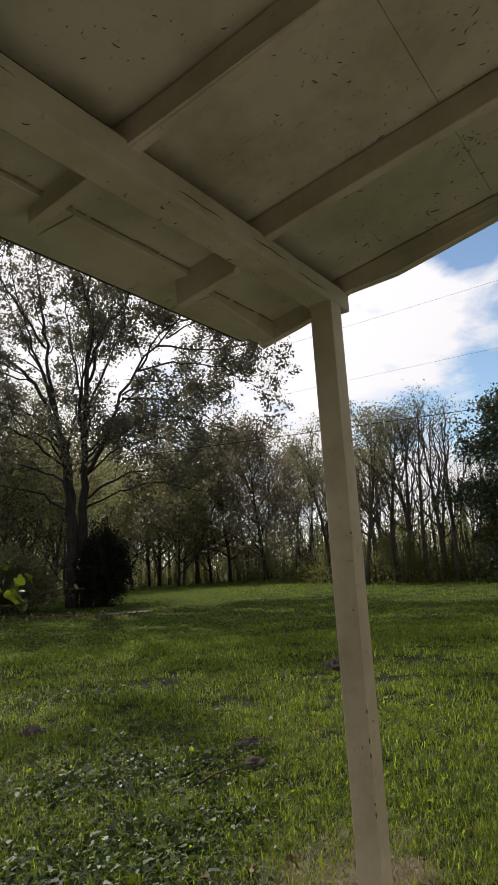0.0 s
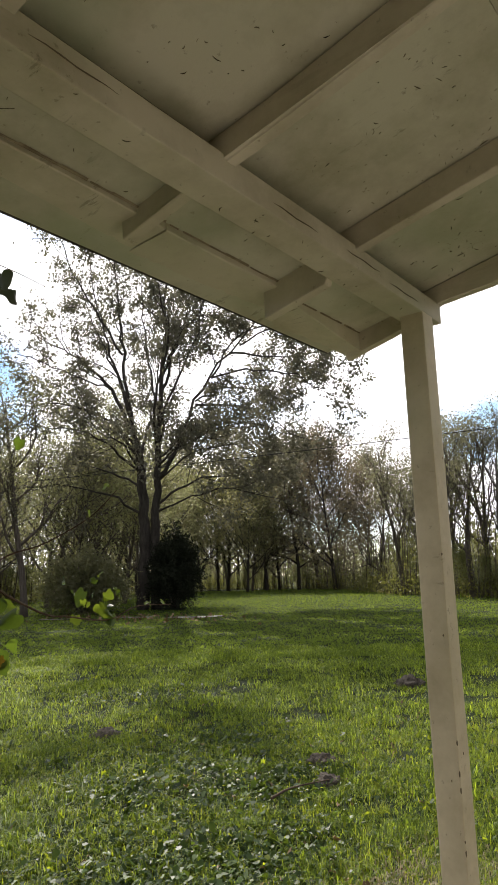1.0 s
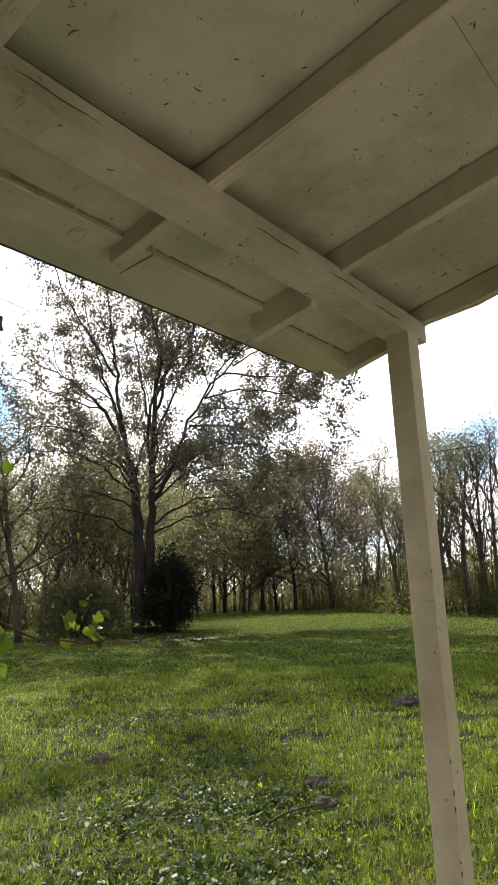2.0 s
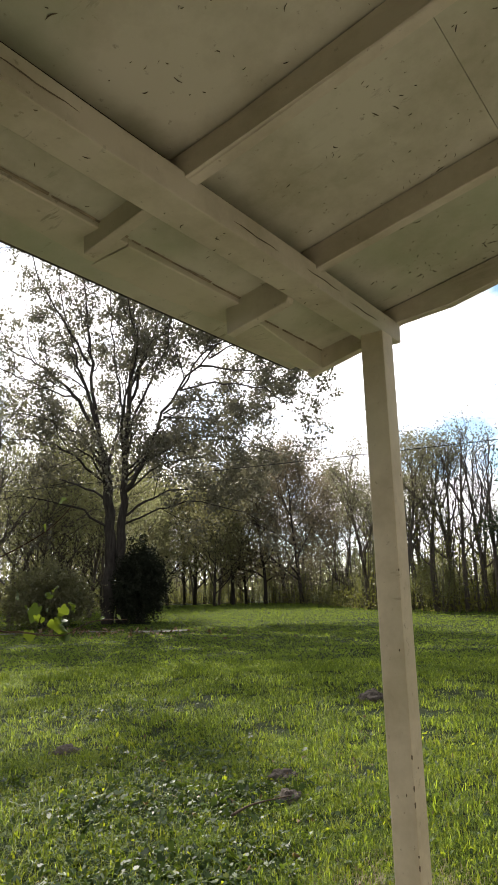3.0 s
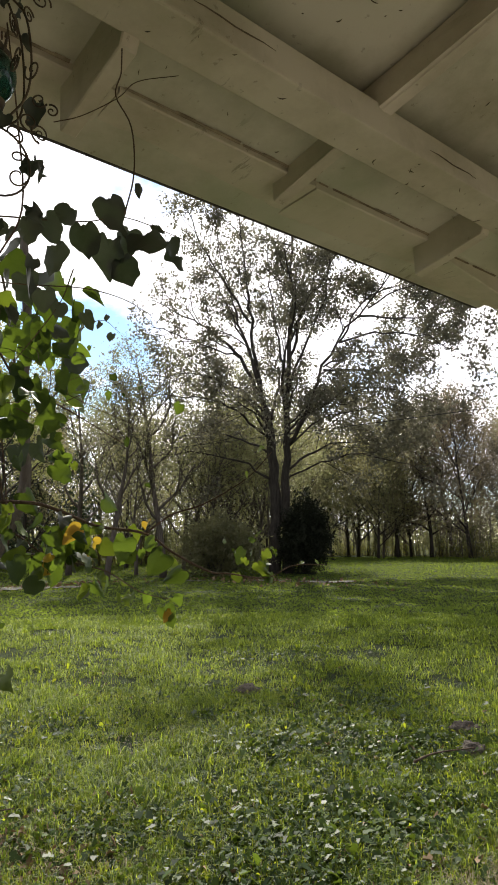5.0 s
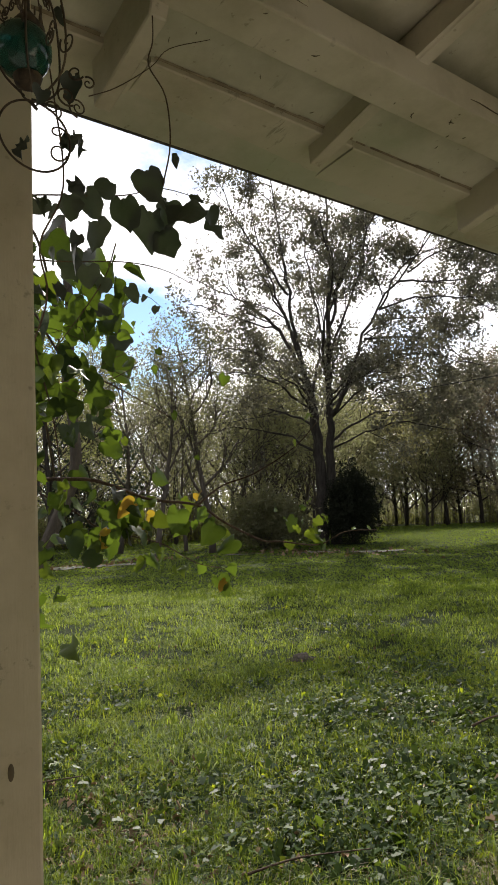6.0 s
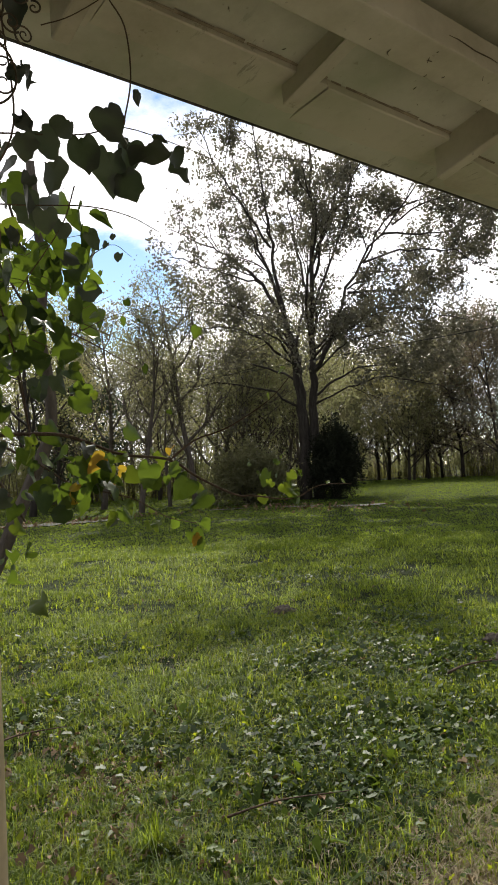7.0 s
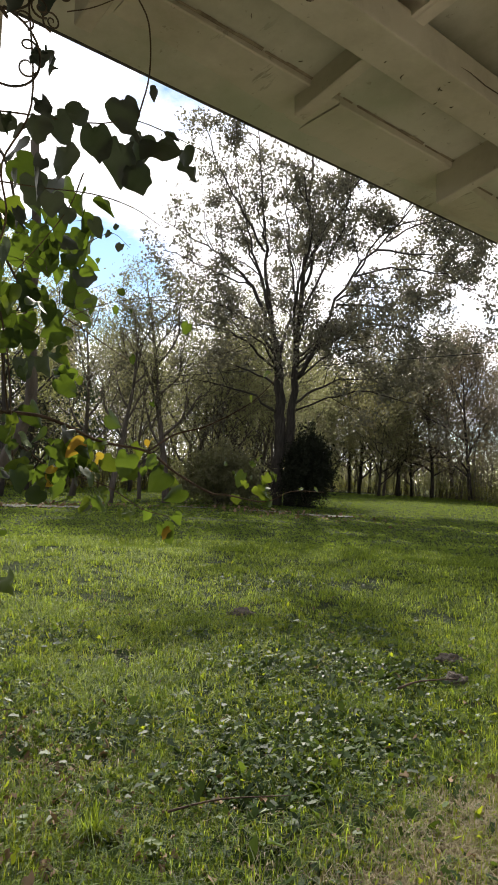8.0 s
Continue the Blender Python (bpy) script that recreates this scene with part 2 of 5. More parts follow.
def block(x0, x1, y0, y1, z0, z1, bevel=0.003, cuts=0):
    bm = bmesh.new()
    bmesh.ops.create_cube(bm, size=1)
    for v in bm.verts:
        v.co = Vector(((x0 + x1) / 2 + v.co.x * (x1 - x0), (y0 + y1) / 2 + v.co.y * (y1 - y0), (z0 + z1) / 2 + v.co.z * (z1 - z0)))
    if bevel:
        bmesh.ops.bevel(bm, geom=bm.edges[:], offset=bevel, segments=2, affect="EDGES", profile=0.6)
    return bm


def profile_board(points, x0, x1, bevel=0.003):
    """A board whose outline in the y-z plane is extruded from x0 to x1."""
    bm = bmesh.new()
    face = bm.faces.new([bm.verts.new((x0, y, z)) for y, z in points])
    out = bmesh.ops.extrude_face_region(bm, geom=[face])
    bmesh.ops.translate(bm, verts=[g for g in out["geom"] if isinstance(g, bmesh.types.BMVert)], vec=(x1 - x0, 0, 0))
    bmesh.ops.recalc_face_normals(bm, faces=bm.faces[:])
    if bevel:
        bmesh.ops.bevel(bm, geom=bm.edges[:], offset=bevel, segments=1, affect="EDGES")
    return bm


class Wood:
    """Collects tapered tubes into one mesh."""

    def __init__(self):
        self.v, self.f = [], []

    def tube(self, pts, radii, sides=6):
        pts = [Vector(p) for p in pts]
        base = len(self.v)
        ref = Vector((0.31, 0.87, 0.38))
        for i, (p, r) in enumerate(zip(pts, radii)):
            d = (pts[min(i + 1, len(pts) - 1)] - pts[max(i - 1, 0)]).normalized()
            a = d.cross(ref)
            a = a.normalized() if a.length > 1e-4 else Vector((1, 0, 0))
            b = d.cross(a)
            for j in range(sides):
                w = 2 * math.pi * j / sides
                self.v.append(p + r * (math.cos(w) * a + math.sin(w) * b))
        for i in range(len(pts) - 1):
            for j in range(sides):
                n = (j + 1) % sides
                self.f.append((base + i * sides + j, base + i * sides + n, base + (i + 1) * sides + n, base + (i + 1) * sides + j))
        self.f.append(tuple(base + j for j in range(sides))[::-1])
        self.f.append(tuple(base + (len(pts) - 1) * sides + j for j in range(sides)))
        return self

    def mesh(self, name):
        me = mesh_from(name, self.v, self.f)
        me.shade_smooth()
        return me


def smooth_line(points, steps=5):
    """A Catmull-Rom line through a few control points."""
    p = [Vector(q) for q in points]
    p = [p[0] * 2 - p[1]] + p + [p[-1] * 2 - p[-2]]
    out = []
    for i in range(1, len(p) - 2):
        for s in range(steps):
            t = s / steps
            out.append(0.5 * (2 * p[i] + (p[i + 1] - p[i - 1]) * t + (2 * p[i - 1] - 5 * p[i] + 4 * p[i + 1] - p[i + 2]) * t * t
                              + (3 * p[i] - p[i - 1] - 3 * p[i + 1] + p[i + 2]) * t ** 3))
    out.append(p[-2])
    return out


def taper(n, a, b):
    return [a + (b - a) * i / max(n - 1, 1) for i in range(n)]


def quads_mesh(name, corners):
    """corners: an array (n, k, 3) of n separate faces with k corners each."""
    n, k = corners.shape[:2]
    me = bpy.data.meshes.new(name)
    me.vertices.add(n * k)
    me.vertices.foreach_set("co", corners.reshape(-1).astype(np.float32))
    me.loops.add(n * k)
    me.loops.foreach_set("vertex_index", np.arange(n * k, dtype=np.int32))
    me.polygons.add(n)
    me.polygons.foreach_set("loop_start", np.arange(0, n * k, k, dtype=np.int32))
    me.update(calc_edges=True)
    me.validate()
    return me


def leaf_cloud(name, at, size, rng, flat=0.0, slim=0.55):
    """Small pointed leaves at the given places. flat: how far they lie level."""
    n = len(at)
    d = rng.normal(size=(n, 3))
    d[:, 2] *= 1 - flat
    d /= np.linalg.norm(d, axis=1)[:, None]
    up = rng.normal(size=(n, 3)) * (1 - flat)
    up[:, 2] += flat * 1.5
    side = np.cross(d, up)
    side /= np.linalg.norm(side, axis=1)[:, None] + 1e-9
    nor = np.cross(side, d)
    s = (size * rng.uniform(0.6, 1.3, n))[:, None]
    fold = nor * s * 0.14
    corners = np.stack([at - d * s * 0.5, at + side * s * slim * 0.5 + fold, at + d * s * 0.5, at - side * s * slim * 0.5 + fold], axis=1)
    return quads_mesh(name, corners)


# ---- trees ----
def grow(wood, tips, p, d, length, radius, level, deepest, rng, lift=0.12, fan=(4, 6), wander=0.16):
    """One limb with its side branches; tips collects places for leaves."""
    n = 5
    pts, p, d = [p.copy()], p.copy(), d.normalized()
    for i in range(n):
        d = (d + Vector(rng.normal(size=3)) * wander + Vector((0, 0, lift))).normalized()
        p = p + d * (length / n)
        pts.append(p.copy())
    wood.tube(pts, taper(n + 1, radius, radius * (0.45 if level < deepest else 0.2)), 6 if level == 0 else (4 if level < deepest else 3))
    branch_along(wood, tips, pts, radius, length, level, deepest, rng, lift, fan, wander)


def branch_along(wood, tips, pts, radius, length, level, deepest, rng, lift, fan, wander=0.16, start=0.3):
    if level >= deepest:
        tips.extend(pts[2:])
        return
    tips.append(pts[-1])
    count = int(rng.integers(fan[0], fan[1] + 1))
    for c in range(count):
        f = start + (1 - start) * (c + rng.uniform(0.2, 0.8)) / count
        i = min(int(f * (len(pts) - 1)), len(pts) - 2)
        q = pts[i].lerp(pts[i + 1], f * (len(pts) - 1) - i)
        along = (pts[i + 1] - pts[i]).normalized()
        out = along.cross(Vector(rng.normal(size=3))).normalized()
        a = rng.uniform(0.55, 1.05)
        d = along * math.cos(a) + out * math.sin(a)
        grow(wood, tips, q, d, length * rng.uniform(0.42, 0.66), max(radius * (0.62 - 0.3 * f), 0.008), level + 1, deepest, rng, lift, fan, wander)


def spray(tips, per, spread, rng):
    t = np.array([tuple(p) for p in tips])
    at = np.repeat(t, per, axis=0)
    return at + rng.normal(size=at.shape) * spread


def generic_tree(name, seed, height, leaf, bark_m, per, size, spread, deepest=3, fan=(4, 6), first=0.25, lift=0.12, lean=0.05, trunk_r=None, crown_w=0.45, limbs=9):
    rng = np.random.default_rng(seed)
    root = empty(name)
    wood, tips = Wood(), []
    trunk_r = trunk_r or height * 0.014
    pts = [Vector((0, 0, -0.2))]
    d = Vector((rng.normal() * lean, rng.normal() * lean, 1)).normalized()
    for i in range(9):
        d = (d + Vector((rng.normal() * lean, rng.normal() * lean, 0.1))).normalized()
        pts.append(pts[-1] + d * height * 0.9 / 9)
    wood.tube(pts, [trunk_r * 1.25] + taper(9, trunk_r, trunk_r * 0.2), 7)
    for c in range(limbs):
        f = first + (0.97 - first) * (c + rng.uniform(0, 0.7)) / limbs
        i = min(int(f * 9), 8)
        q = pts[i].lerp(pts[i + 1], f * 9 - i)
        w = c * 2.4 + rng.uniform(-0.5, 0.5)
        a = rng.uniform(0.7, 1.2) * (1.15 - 0.5 * f)
        d = Vector((math.cos(w) * math.sin(a), math.sin(w) * math.sin(a), math.cos(a)))
        grow(wood, tips, q, d, height * crown_w * rng.uniform(0.7, 1.1) * (1.15 - 0.65 * f), trunk_r * (0.6 - 0.35 * f), 1, deepest, rng, lift, fan)
    link("trunk", wood.mesh("trunk"), bark_m, root)
    link("crown", leaf_cloud("crown", spray(tips, per, spread, rng), size, rng), leaf, root)
    return root


def polar(heading, distance, z=0.0):
    return Vector((math.cos(radians(heading)) * distance, math.sin(radians(heading)) * distance, z))


# ---- ground ----
def ground_height(x, y):
    d = math.hypot(x, y)
    if d < 1.5 or d > 40:
        return -0.02
    return 0.03 * noise.noise(Vector((x * 0.5, y * 0.5, 3.1))) + 0.012 * noise.noise(Vector((x * 2.3, y * 2.3, 0.4))) - 0.01


def make_ground():
    rings = [0.0] + [1.2 * 1.085 ** i for i in range(86)] + [1600.0, 4000.0]
    spokes = 140
    verts, faces = [(0, 0, -0.02)], []
    for r in rings[1:]:
        for s in range(spokes):
            a = 2 * math.pi * s / spokes
            x, y = r * math.cos(a), r * math.sin(a)
            verts.append((x, y, ground_height(x, y)))
    for s in range(spokes):
        faces.append((0, 1 + s, 1 + (s + 1) % spokes))
    for i in range(len(rings) - 2):
        a, b = 1 + i * spokes, 1 + (i + 1) * spokes
        for s in range(spokes):
            n = (s + 1) % spokes
            faces.append((a + s, b + s, b + n, a + n))
    ob = link("ground", mesh_from("ground", verts, faces), LAWN, smooth=True)
    tagged(ob, "green lawn of rough mown grass reaching to woods", "lawn", kind="structure")


make_ground()


def sheet(name, outline, z, material, label, category):
    """A thin uneven patch of another soil that lies on the lawn."""
    bm = bmesh.new()
    bm.faces.new([bm.verts.new((x, y, ground_height(x, y) + z)) for x, y in outline])
    bmesh.ops.triangulate(bm, faces=bm.faces[:])
    ob = part(name, bm, material)
    return tagged(ob, label, category, kind="structure")


def ragged_strip(along, width, seed, n=60):
    rng = random.Random(seed)
    line = smooth_line([(x, y, 0) for x, y in along], 12)
    left, right = [], []
    for i, p in enumerate(line):
        d = (line[min(i + 1, len(line) - 1)] - line[max(i - 1, 0)]).normalized()
        s = Vector((-d.y, d.x, 0))
        left.append(p + s * width * rng.uniform(0.3, 0.62))
        right.append(p - s * width * rng.uniform(0.3, 0.62))
    return [(q.x, q.y) for q in left + right[::-1]]


# a grey gravel track that passes in front of the oak
for along, wide, seed in (([(21.9, 18.9), (21.3, 19.8), (20.9, 21.0)], 1.3, 4), ([(20.7, 21.9), (20.2, 22.6), (19.9, 23.3)], 0.8, 5), ([(19.1, 24.6), (18.6, 25.3), (18.0, 26.0)], 0.7, 6)):
    sheet("gravel_track", ragged_strip(along, wide, seed), 0.03, GRAVEL, "grey gravel patch in the lawn below the oak", "track")
sheet("gravel_track", ragged_strip([(13.0, 25.0), (11.0, 25.8), (8.5, 27.0), (5.0, 28.0)], 1.6, 14), 0.03, GRAVEL, "grey leaf-strewn gravel patch across the lawn", "track")
# bare dry soil under the drip line
sheet("drip_line_soil", ragged_strip([(-3.0, 1.5), (-1, 1.5), (1, 1.5), (2.2, 1.55), (2.9, 1.5), (3.3, 1.45), (3.6, 1.3)], 0.42, 9), 0.012, SOIL, "strip of dry bare soil under the eave", "soil")


def sector(n, rng, near, far, low, high, power=1.0):
    r = near + (far - near) * rng.random(n) ** power
    a = np.radians(rng.uniform(low, high, n))
    return np.stack([r * np.cos(a), r * np.sin(a), np.zeros(n)], axis=1), r


def settle(at):
    for row in at:
        row[2] = ground_height(row[0], row[1])
    return at


def blades(name, at, height, width, rng, lean=0.5):
    """Bent grass blades of three pieces, as one mesh."""
    n = len(at)
    a = rng.uniform(0, 2 * math.pi, n)
    d = np.stack([np.cos(a), np.sin(a), np.zeros(n)], axis=1)
    w = np.stack([-np.sin(a), np.cos(a), np.zeros(n)], axis=1) * (width * rng.uniform(0.7, 1.3, n))[:, None] * 0.5
    h = (height * rng.uniform(0.5, 1.35, n))[:, None]
    l = (lean * rng.uniform(0.1, 1.3, n))[:, None]
    up = np.array((0, 0, 1.0))
    mid = at + up * h * 0.62 + d * h * l * 0.35
    tip = at + up * h * (1 - 0.35 * l) + d * h * l
    v = np.stack([at - w, at + w, mid + w * 0.8, mid - w * 0.8, tip], axis=1)
    me = bpy.data.meshes.new(name)
    me.vertices.add(n * 5)
    me.vertices.foreach_set("co", v.reshape(-1).astype(np.float32))
    loops = (np.arange(n)[:, None] * 5 + np.array([0, 1, 2, 3, 3, 2, 4])).reshape(-1).astype(np.int32)
    me.loops.add(n * 7)
    me.loops.foreach_set("vertex_index", loops)
    me.polygons.add(n * 2)
    me.polygons.foreach_set("loop_start", (np.arange(n)[:, None] * 7 + np.array([0, 4])).reshape(-1).astype(np.int32))
    me.update(calc_edges=True)
    return me


def spikes(name, at, height, width, rng):
    """Single leaning points of grass for the distance."""
    n = len(at)
    a = rng.uniform(0, 2 * math.pi, n)
    w = np.stack([-np.sin(a), np.cos(a), np.zeros(n)], axis=1) * (width * rng.uniform(0.7, 1.4, n))[:, None]
    h = (height * rng.uniform(0.5, 1.3, n))[:, None]
    tip = at + np.stack([np.cos(a), np.sin(a), np.zeros(n)], axis=1) * h * 0.6 + np.array((0, 0, 1.0)) * h
    return quads_mesh(name, np.stack([at - w, at + w, tip], axis=1))


WEED_SPOTS = [(4.0, 4.0, 1.0, 0.9, 2300), (4.7, 3.4, 0.8, 0.5, 900), (5.0, 4.6, 1.3, 0.8, 1200), (2.9, 3.0, 1.0, 0.9, 2100), (2.3, 2.5, 0.7, 0.6, 1400), (3.3, 2.6, 0.8, 0.5, 1200),
              (3.9, 5.2, 0.25, 0.2, 130), (2.2, 6.0, 1.0, 0.8, 600), (6.9, 7.4, 1.1, 0.8, 500), (2.0, 3.6, 0.5, 0.5, 500), (1.8, 4.6, 0.6, 0.5, 500)]


def weediness(at):
    """How far each place lies inside a patch of weeds, 0 to 1."""
    out = np.zeros(len(at))
    for cx, cy, rx, ry, n in WEED_SPOTS:
        out = np.maximum(out, np.exp(-(((at[:, 0] - cx) / rx) ** 2 + ((at[:, 1] - cy) / ry) ** 2) * 1.6))
    return out


rng = np.random.default_rng(5)
patch = lambda at, s, o: np.array([noise.noise(Vector((p[0] * s + o, p[1] * s, o))) for p in at])
at, r = sector(300000, rng, 2.0, 16.0, 6, 82)
keep = (patch(at, 1.1, 2.0) + 0.9 * patch(at, 5.0, 8.0) + rng.uniform(-0.3, 0.55, len(at)) > 0) & ((at[:, 1] > 1.95 + 0.15 * rng.normal(size=len(at))) | (at[:, 0] > 3.4) | (rng.random(len(at)) < 0.2))
keep &= rng.random(len(at)) > 0.72 * weediness(at)
at, r = settle(at[keep]), r[keep]
tall = 0.066 + 0.03 * np.clip(patch(at, 0.8, 5.0) * 2, -0.7, 1.2) + 0.035 * np.clip(patch(at, 3.5, 1.0) * 2 - 0.3, 0, 1) + 0.001 * r
tagged(link("grass", blades("grass", at, tall, 0.0034 + 0.0004 * r, rng, 1.5), GRASS), "short green lawn grass in uneven tufts", "grass", kind="stuff")
near, r = sector(330000, rng, 2.0, 7.5, 8, 82)
keep = (patch(near, 2.3, 7.0) + 0.8 * patch(near, 7.0, 3.0) + rng.uniform(-0.25, 0.25, len(near)) > 0) & (near[:, 1] > 1.95 + 0.15 * rng.normal(size=len(near)))
keep &= rng.random(len(near)) > 0.85 * weediness(near)
near = settle(near[keep])
tagged(link("grass", blades("grass", near, 0.05 + 0.035 * np.clip(patch(near, 4.0, 6.0) * 2, -0.6, 1.2), 0.003, rng, 1.3), GRASS), "fine short lawn grass close to the porch", "grass", kind="stuff")
tufts, r = sector(760, rng, 2.0, 8.0, 8, 84)
tufts = np.repeat(tufts, 34, axis=0) + rng.normal(size=(760 * 34, 3)) * np.array((0.035, 0.035, 0)) * np.repeat(rng.uniform(0.5, 2.4, 760), 34)[:, None]
tagged(link("grass_tufts", blades("grass_tufts", settle(tufts), np.full(len(tufts), 0.082), np.full(len(tufts), 0.0038), rng, 1.4), TUFT_GRASS), "taller bright yellow-green tufts in the lawn", "grass tufts", kind="stuff")
at, r = sector(190000, rng, 14.0, 85.0, 4, 82, 1.8)
tagged(link("distant_grass", spikes("distant_grass", settle(at), 0.035 + 0.0003 * r, 0.009 + 0.0005 * r, rng), FAR_GRASS), "short mown grass farther over the lawn", "grass", kind="stuff")
at, r = sector(26000, rng, 1.6, 7.0, 5, 80)
keep = ((at[:, 1] < 1.95 + 0.3 * rng.normal(size=len(at))) & (at[:, 0] < 4.2)) | (patch(at, 1.3, 9.0) + rng.uniform(-0.3, 0.3, len(at)) > 0.45)
at = settle(at[keep])
straw = np.array((2.75, 1.62, 0)) + rng.normal(size=(9000, 3)) * np.array((0.5, 0.24, 0))
at = np.concatenate([at, settle(straw), settle(np.array((1.6, 3.2, 0)) + rng.normal(size=(900, 3)) * np.array((0.4, 0.6, 0)))])
tagged(link("dry_grass", blades("dry_grass", at, np.full(len(at), 0.062), np.full(len(at), 0.0034), rng, 1.6), DRY_GRASS), "thin straw-coloured dead grass on bare soil", "dry grass", kind="stuff")


def broad_leaves(name, at, size, rng, curl=0.16, tilt=0.75):
    """Small lobed leaves of uneven outline, cupped, on short stalks."""
    n = len(at)
    a = rng.uniform(0, 2 * math.pi, n)
    d = np.stack([np.cos(a), np.sin(a), rng.normal(size=n) * tilt], axis=1)
    s = np.stack([-np.sin(a), np.cos(a), rng.normal(size=n) * tilt * 0.8], axis=1)
    z = (size * np.clip(rng.lognormal(-0.12, 0.42, n), 0.35, 2.0))[:, None]
    slim = rng.uniform(0.55, 1.15, n)[:, None]
    outline = [(-0.45, 0.0), (-0.38, 0.30), (-0.02, 0.40), (0.06, 0.24), (0.40, 0.26), (0.62, 0.0), (0.34, -0.28), (0.08, -0.22), (-0.06, -0.42), (-0.40, -0.26)]
    v = np.stack([at + d * z * (p * rng.uniform(0.75, 1.25, n)[:, None]) + s * z * slim * (q * rng.uniform(0.7, 1.3, n)[:, None]) + np.array((0, 0, 1.0)) * z * (curl * 2 * abs(q) - curl * p * p) for p, q in outline], axis=1)
    return quads_mesh(name, v)


def patch_points(cx, cy, rx, ry, n, rng):
    p = rng.normal(size=(n, 3)) * np.array((rx, ry, 0)) * 0.5 + np.array((cx, cy, 0))
    p = settle(p)
    p[:, 2] += rng.uniform(0.012, 0.06, n)
    return p


spots = [patch_points(*spot, rng) for spot in WEED_SPOTS]
wide, r = sector(6500, rng, 2.0, 8.0, 15, 80)
wide = settle(wide[patch(wide, 0.9, 4.0) > 0.02])
wide[:, 2] += rng.uniform(0.01, 0.05, len(wide))
tagged(link("ground_ivy", broad_leaves("ground_ivy", np.concatenate(spots + [wide]), 0.033, rng, 0.2, 0.55), WEED), "low dark green broad-leaved weeds among the grass", "weeds", kind="stuff")
clover, r = sector(15000, rng, 2.0, 12.0, 6, 84)
clover = settle(clover[patch(clover, 1.6, 6.0) + rng.uniform(-0.3, 0.3, len(clover)) > 0])
clover[:, 2] += rng.uniform(0.02, 0.06, len(clover))
tagged(link("clover", broad_leaves("clover", clover, 0.020, rng), TUFT_GRASS), "small yellow-green clover leaves in the grass", "clover", kind="stuff")
litter, r = sector(1100, rng, 1.9, 9.0, 2, 84, 1.3)
litter = settle(litter[(patch(litter, 0.7, 11.0) > -0.1) | (litter[:, 0] < 2.2)])
litter[:, 2] += rng.uniform(0.01, 0.05, len(litter))
under_oak = np.concatenate([patch_points(20.4, 21.6, 2.6, 6.0, 260, rng), patch_points(9.5, 26.4, 7.0, 2.0, 400, rng)])
tagged(link("oak_litter", broad_leaves("oak_litter", under_oak, 0.11, rng, 0.4), DEAD_LEAF), "brown oak leaves strewn over gravel and grass", "leaf litter", kind="stuff")
near_litter = np.concatenate([patch_points(1.5, 3.4, 0.6, 1.1, 420, rng), patch_points(1.35, 2.7, 0.5, 0.6, 260, rng), patch_points(2.9, 2.2, 1.2, 0.6, 200, rng)])
near_litter[:, 2] -= 0.012
tagged(link("leaf_litter", broad_leaves("leaf_litter", np.concatenate([litter, near_litter]), 0.026, rng, 0.5), DEAD_LEAF), "scattered dry brown fallen leaves on the lawn", "leaf litter", kind="stuff")


def mound(name, x, y, size, seed, label):
    rng = random.Random(seed)
    bm = bmesh.new()
    bmesh.ops.create_icosphere(bm, subdivisions=4, radius=1)
    for v in bm.verts:
        n = 1 + 0.35 * noise.noise(v.co * 2.1 + Vector((seed, 0, 0))) + 0.22 * noise.noise(v.co * 6.3 + Vector((0, seed, 0)))
        v.co = Vector((v.co.x * size * n, v.co.y * size * 0.75 * n, max(v.co.z, -0.15) * size * 0.55 * n))
    ob = part(name, bm, MOLE, smooth=True)
    ob.location = (x, y, ground_height(x, y))
    return tagged(ob, label, "soil mound", "mole hills in the lawn")


mound("soil_mound", 4.88, 5.8, 0.16, 3, "small grey mound of dug soil in the grass")
mound("soil_mound", 5.2, 3.4, 0.15, 5, "grey mound of crumbly dug soil")
mound("soil_mound", 9.3, 4.56, 0.25, 8, "dark low mound of dug soil")
mound("soil_mound", 4.75, 3.05, 0.13, 12, "small grey heap of dug soil beside weeds")


def stick(points, r):
    line = smooth_line(points, 4)
    ob = link("fallen_stick", Wood().tube(line, taper(len(line), r, r * 0.4), 6).mesh("fallen_stick"), TWIG_BARK)
    return tagged(ob, "thin brown fallen stick lying in the grass", "stick", "fallen sticks")


stick([(1.75, 2.55, 0.05), (2.0, 2.5, 0.055), (2.3, 2.35, 0.05)], 0.006)
stick([(4.1, 3.1, 0.05), (4.35, 3.1, 0.06), (4.7, 3.0, 0.05)], 0.010)
stick([(1.15, 4.1, 0.05), (1.4, 4.2, 0.06), (1.7, 4.15, 0.05)], 0.008)


# ---- porch ----
SLOPE, YB, YO, ZB = 0.21, 0.928, 1.038, 2.482
X_LEFT, X_END, Y_WALL = -3.2, 2.428, -1.7


def rafter_bottom(y):
    return 2.543 - SLOPE * (y - YB)


def deck_bottom(y):
    return 2.628 - SLOPE * (y - YB)


def uneven(ob, amount, scale, seed):
    """Knocks a board slightly out of true."""
    me = ob.data
    bm = bmesh.new()
    bm.from_mesh(me)
    long_edges = [e for e in bm.edges if e.calc_length() > 0.25]
    bmesh.ops.subdivide_edges(bm, edges=long_edges, cuts=14, use_grid_fill=True)
    for v in bm.verts:
        q = v.co * scale
        v.co += amount * Vector((noise.noise(q + Vector((seed, 0, 0))), noise.noise(q + Vector((0, seed, 5))), noise.noise(q + Vector((7, 0, seed)))))
    bm.to_mesh(me)
    bm.free()


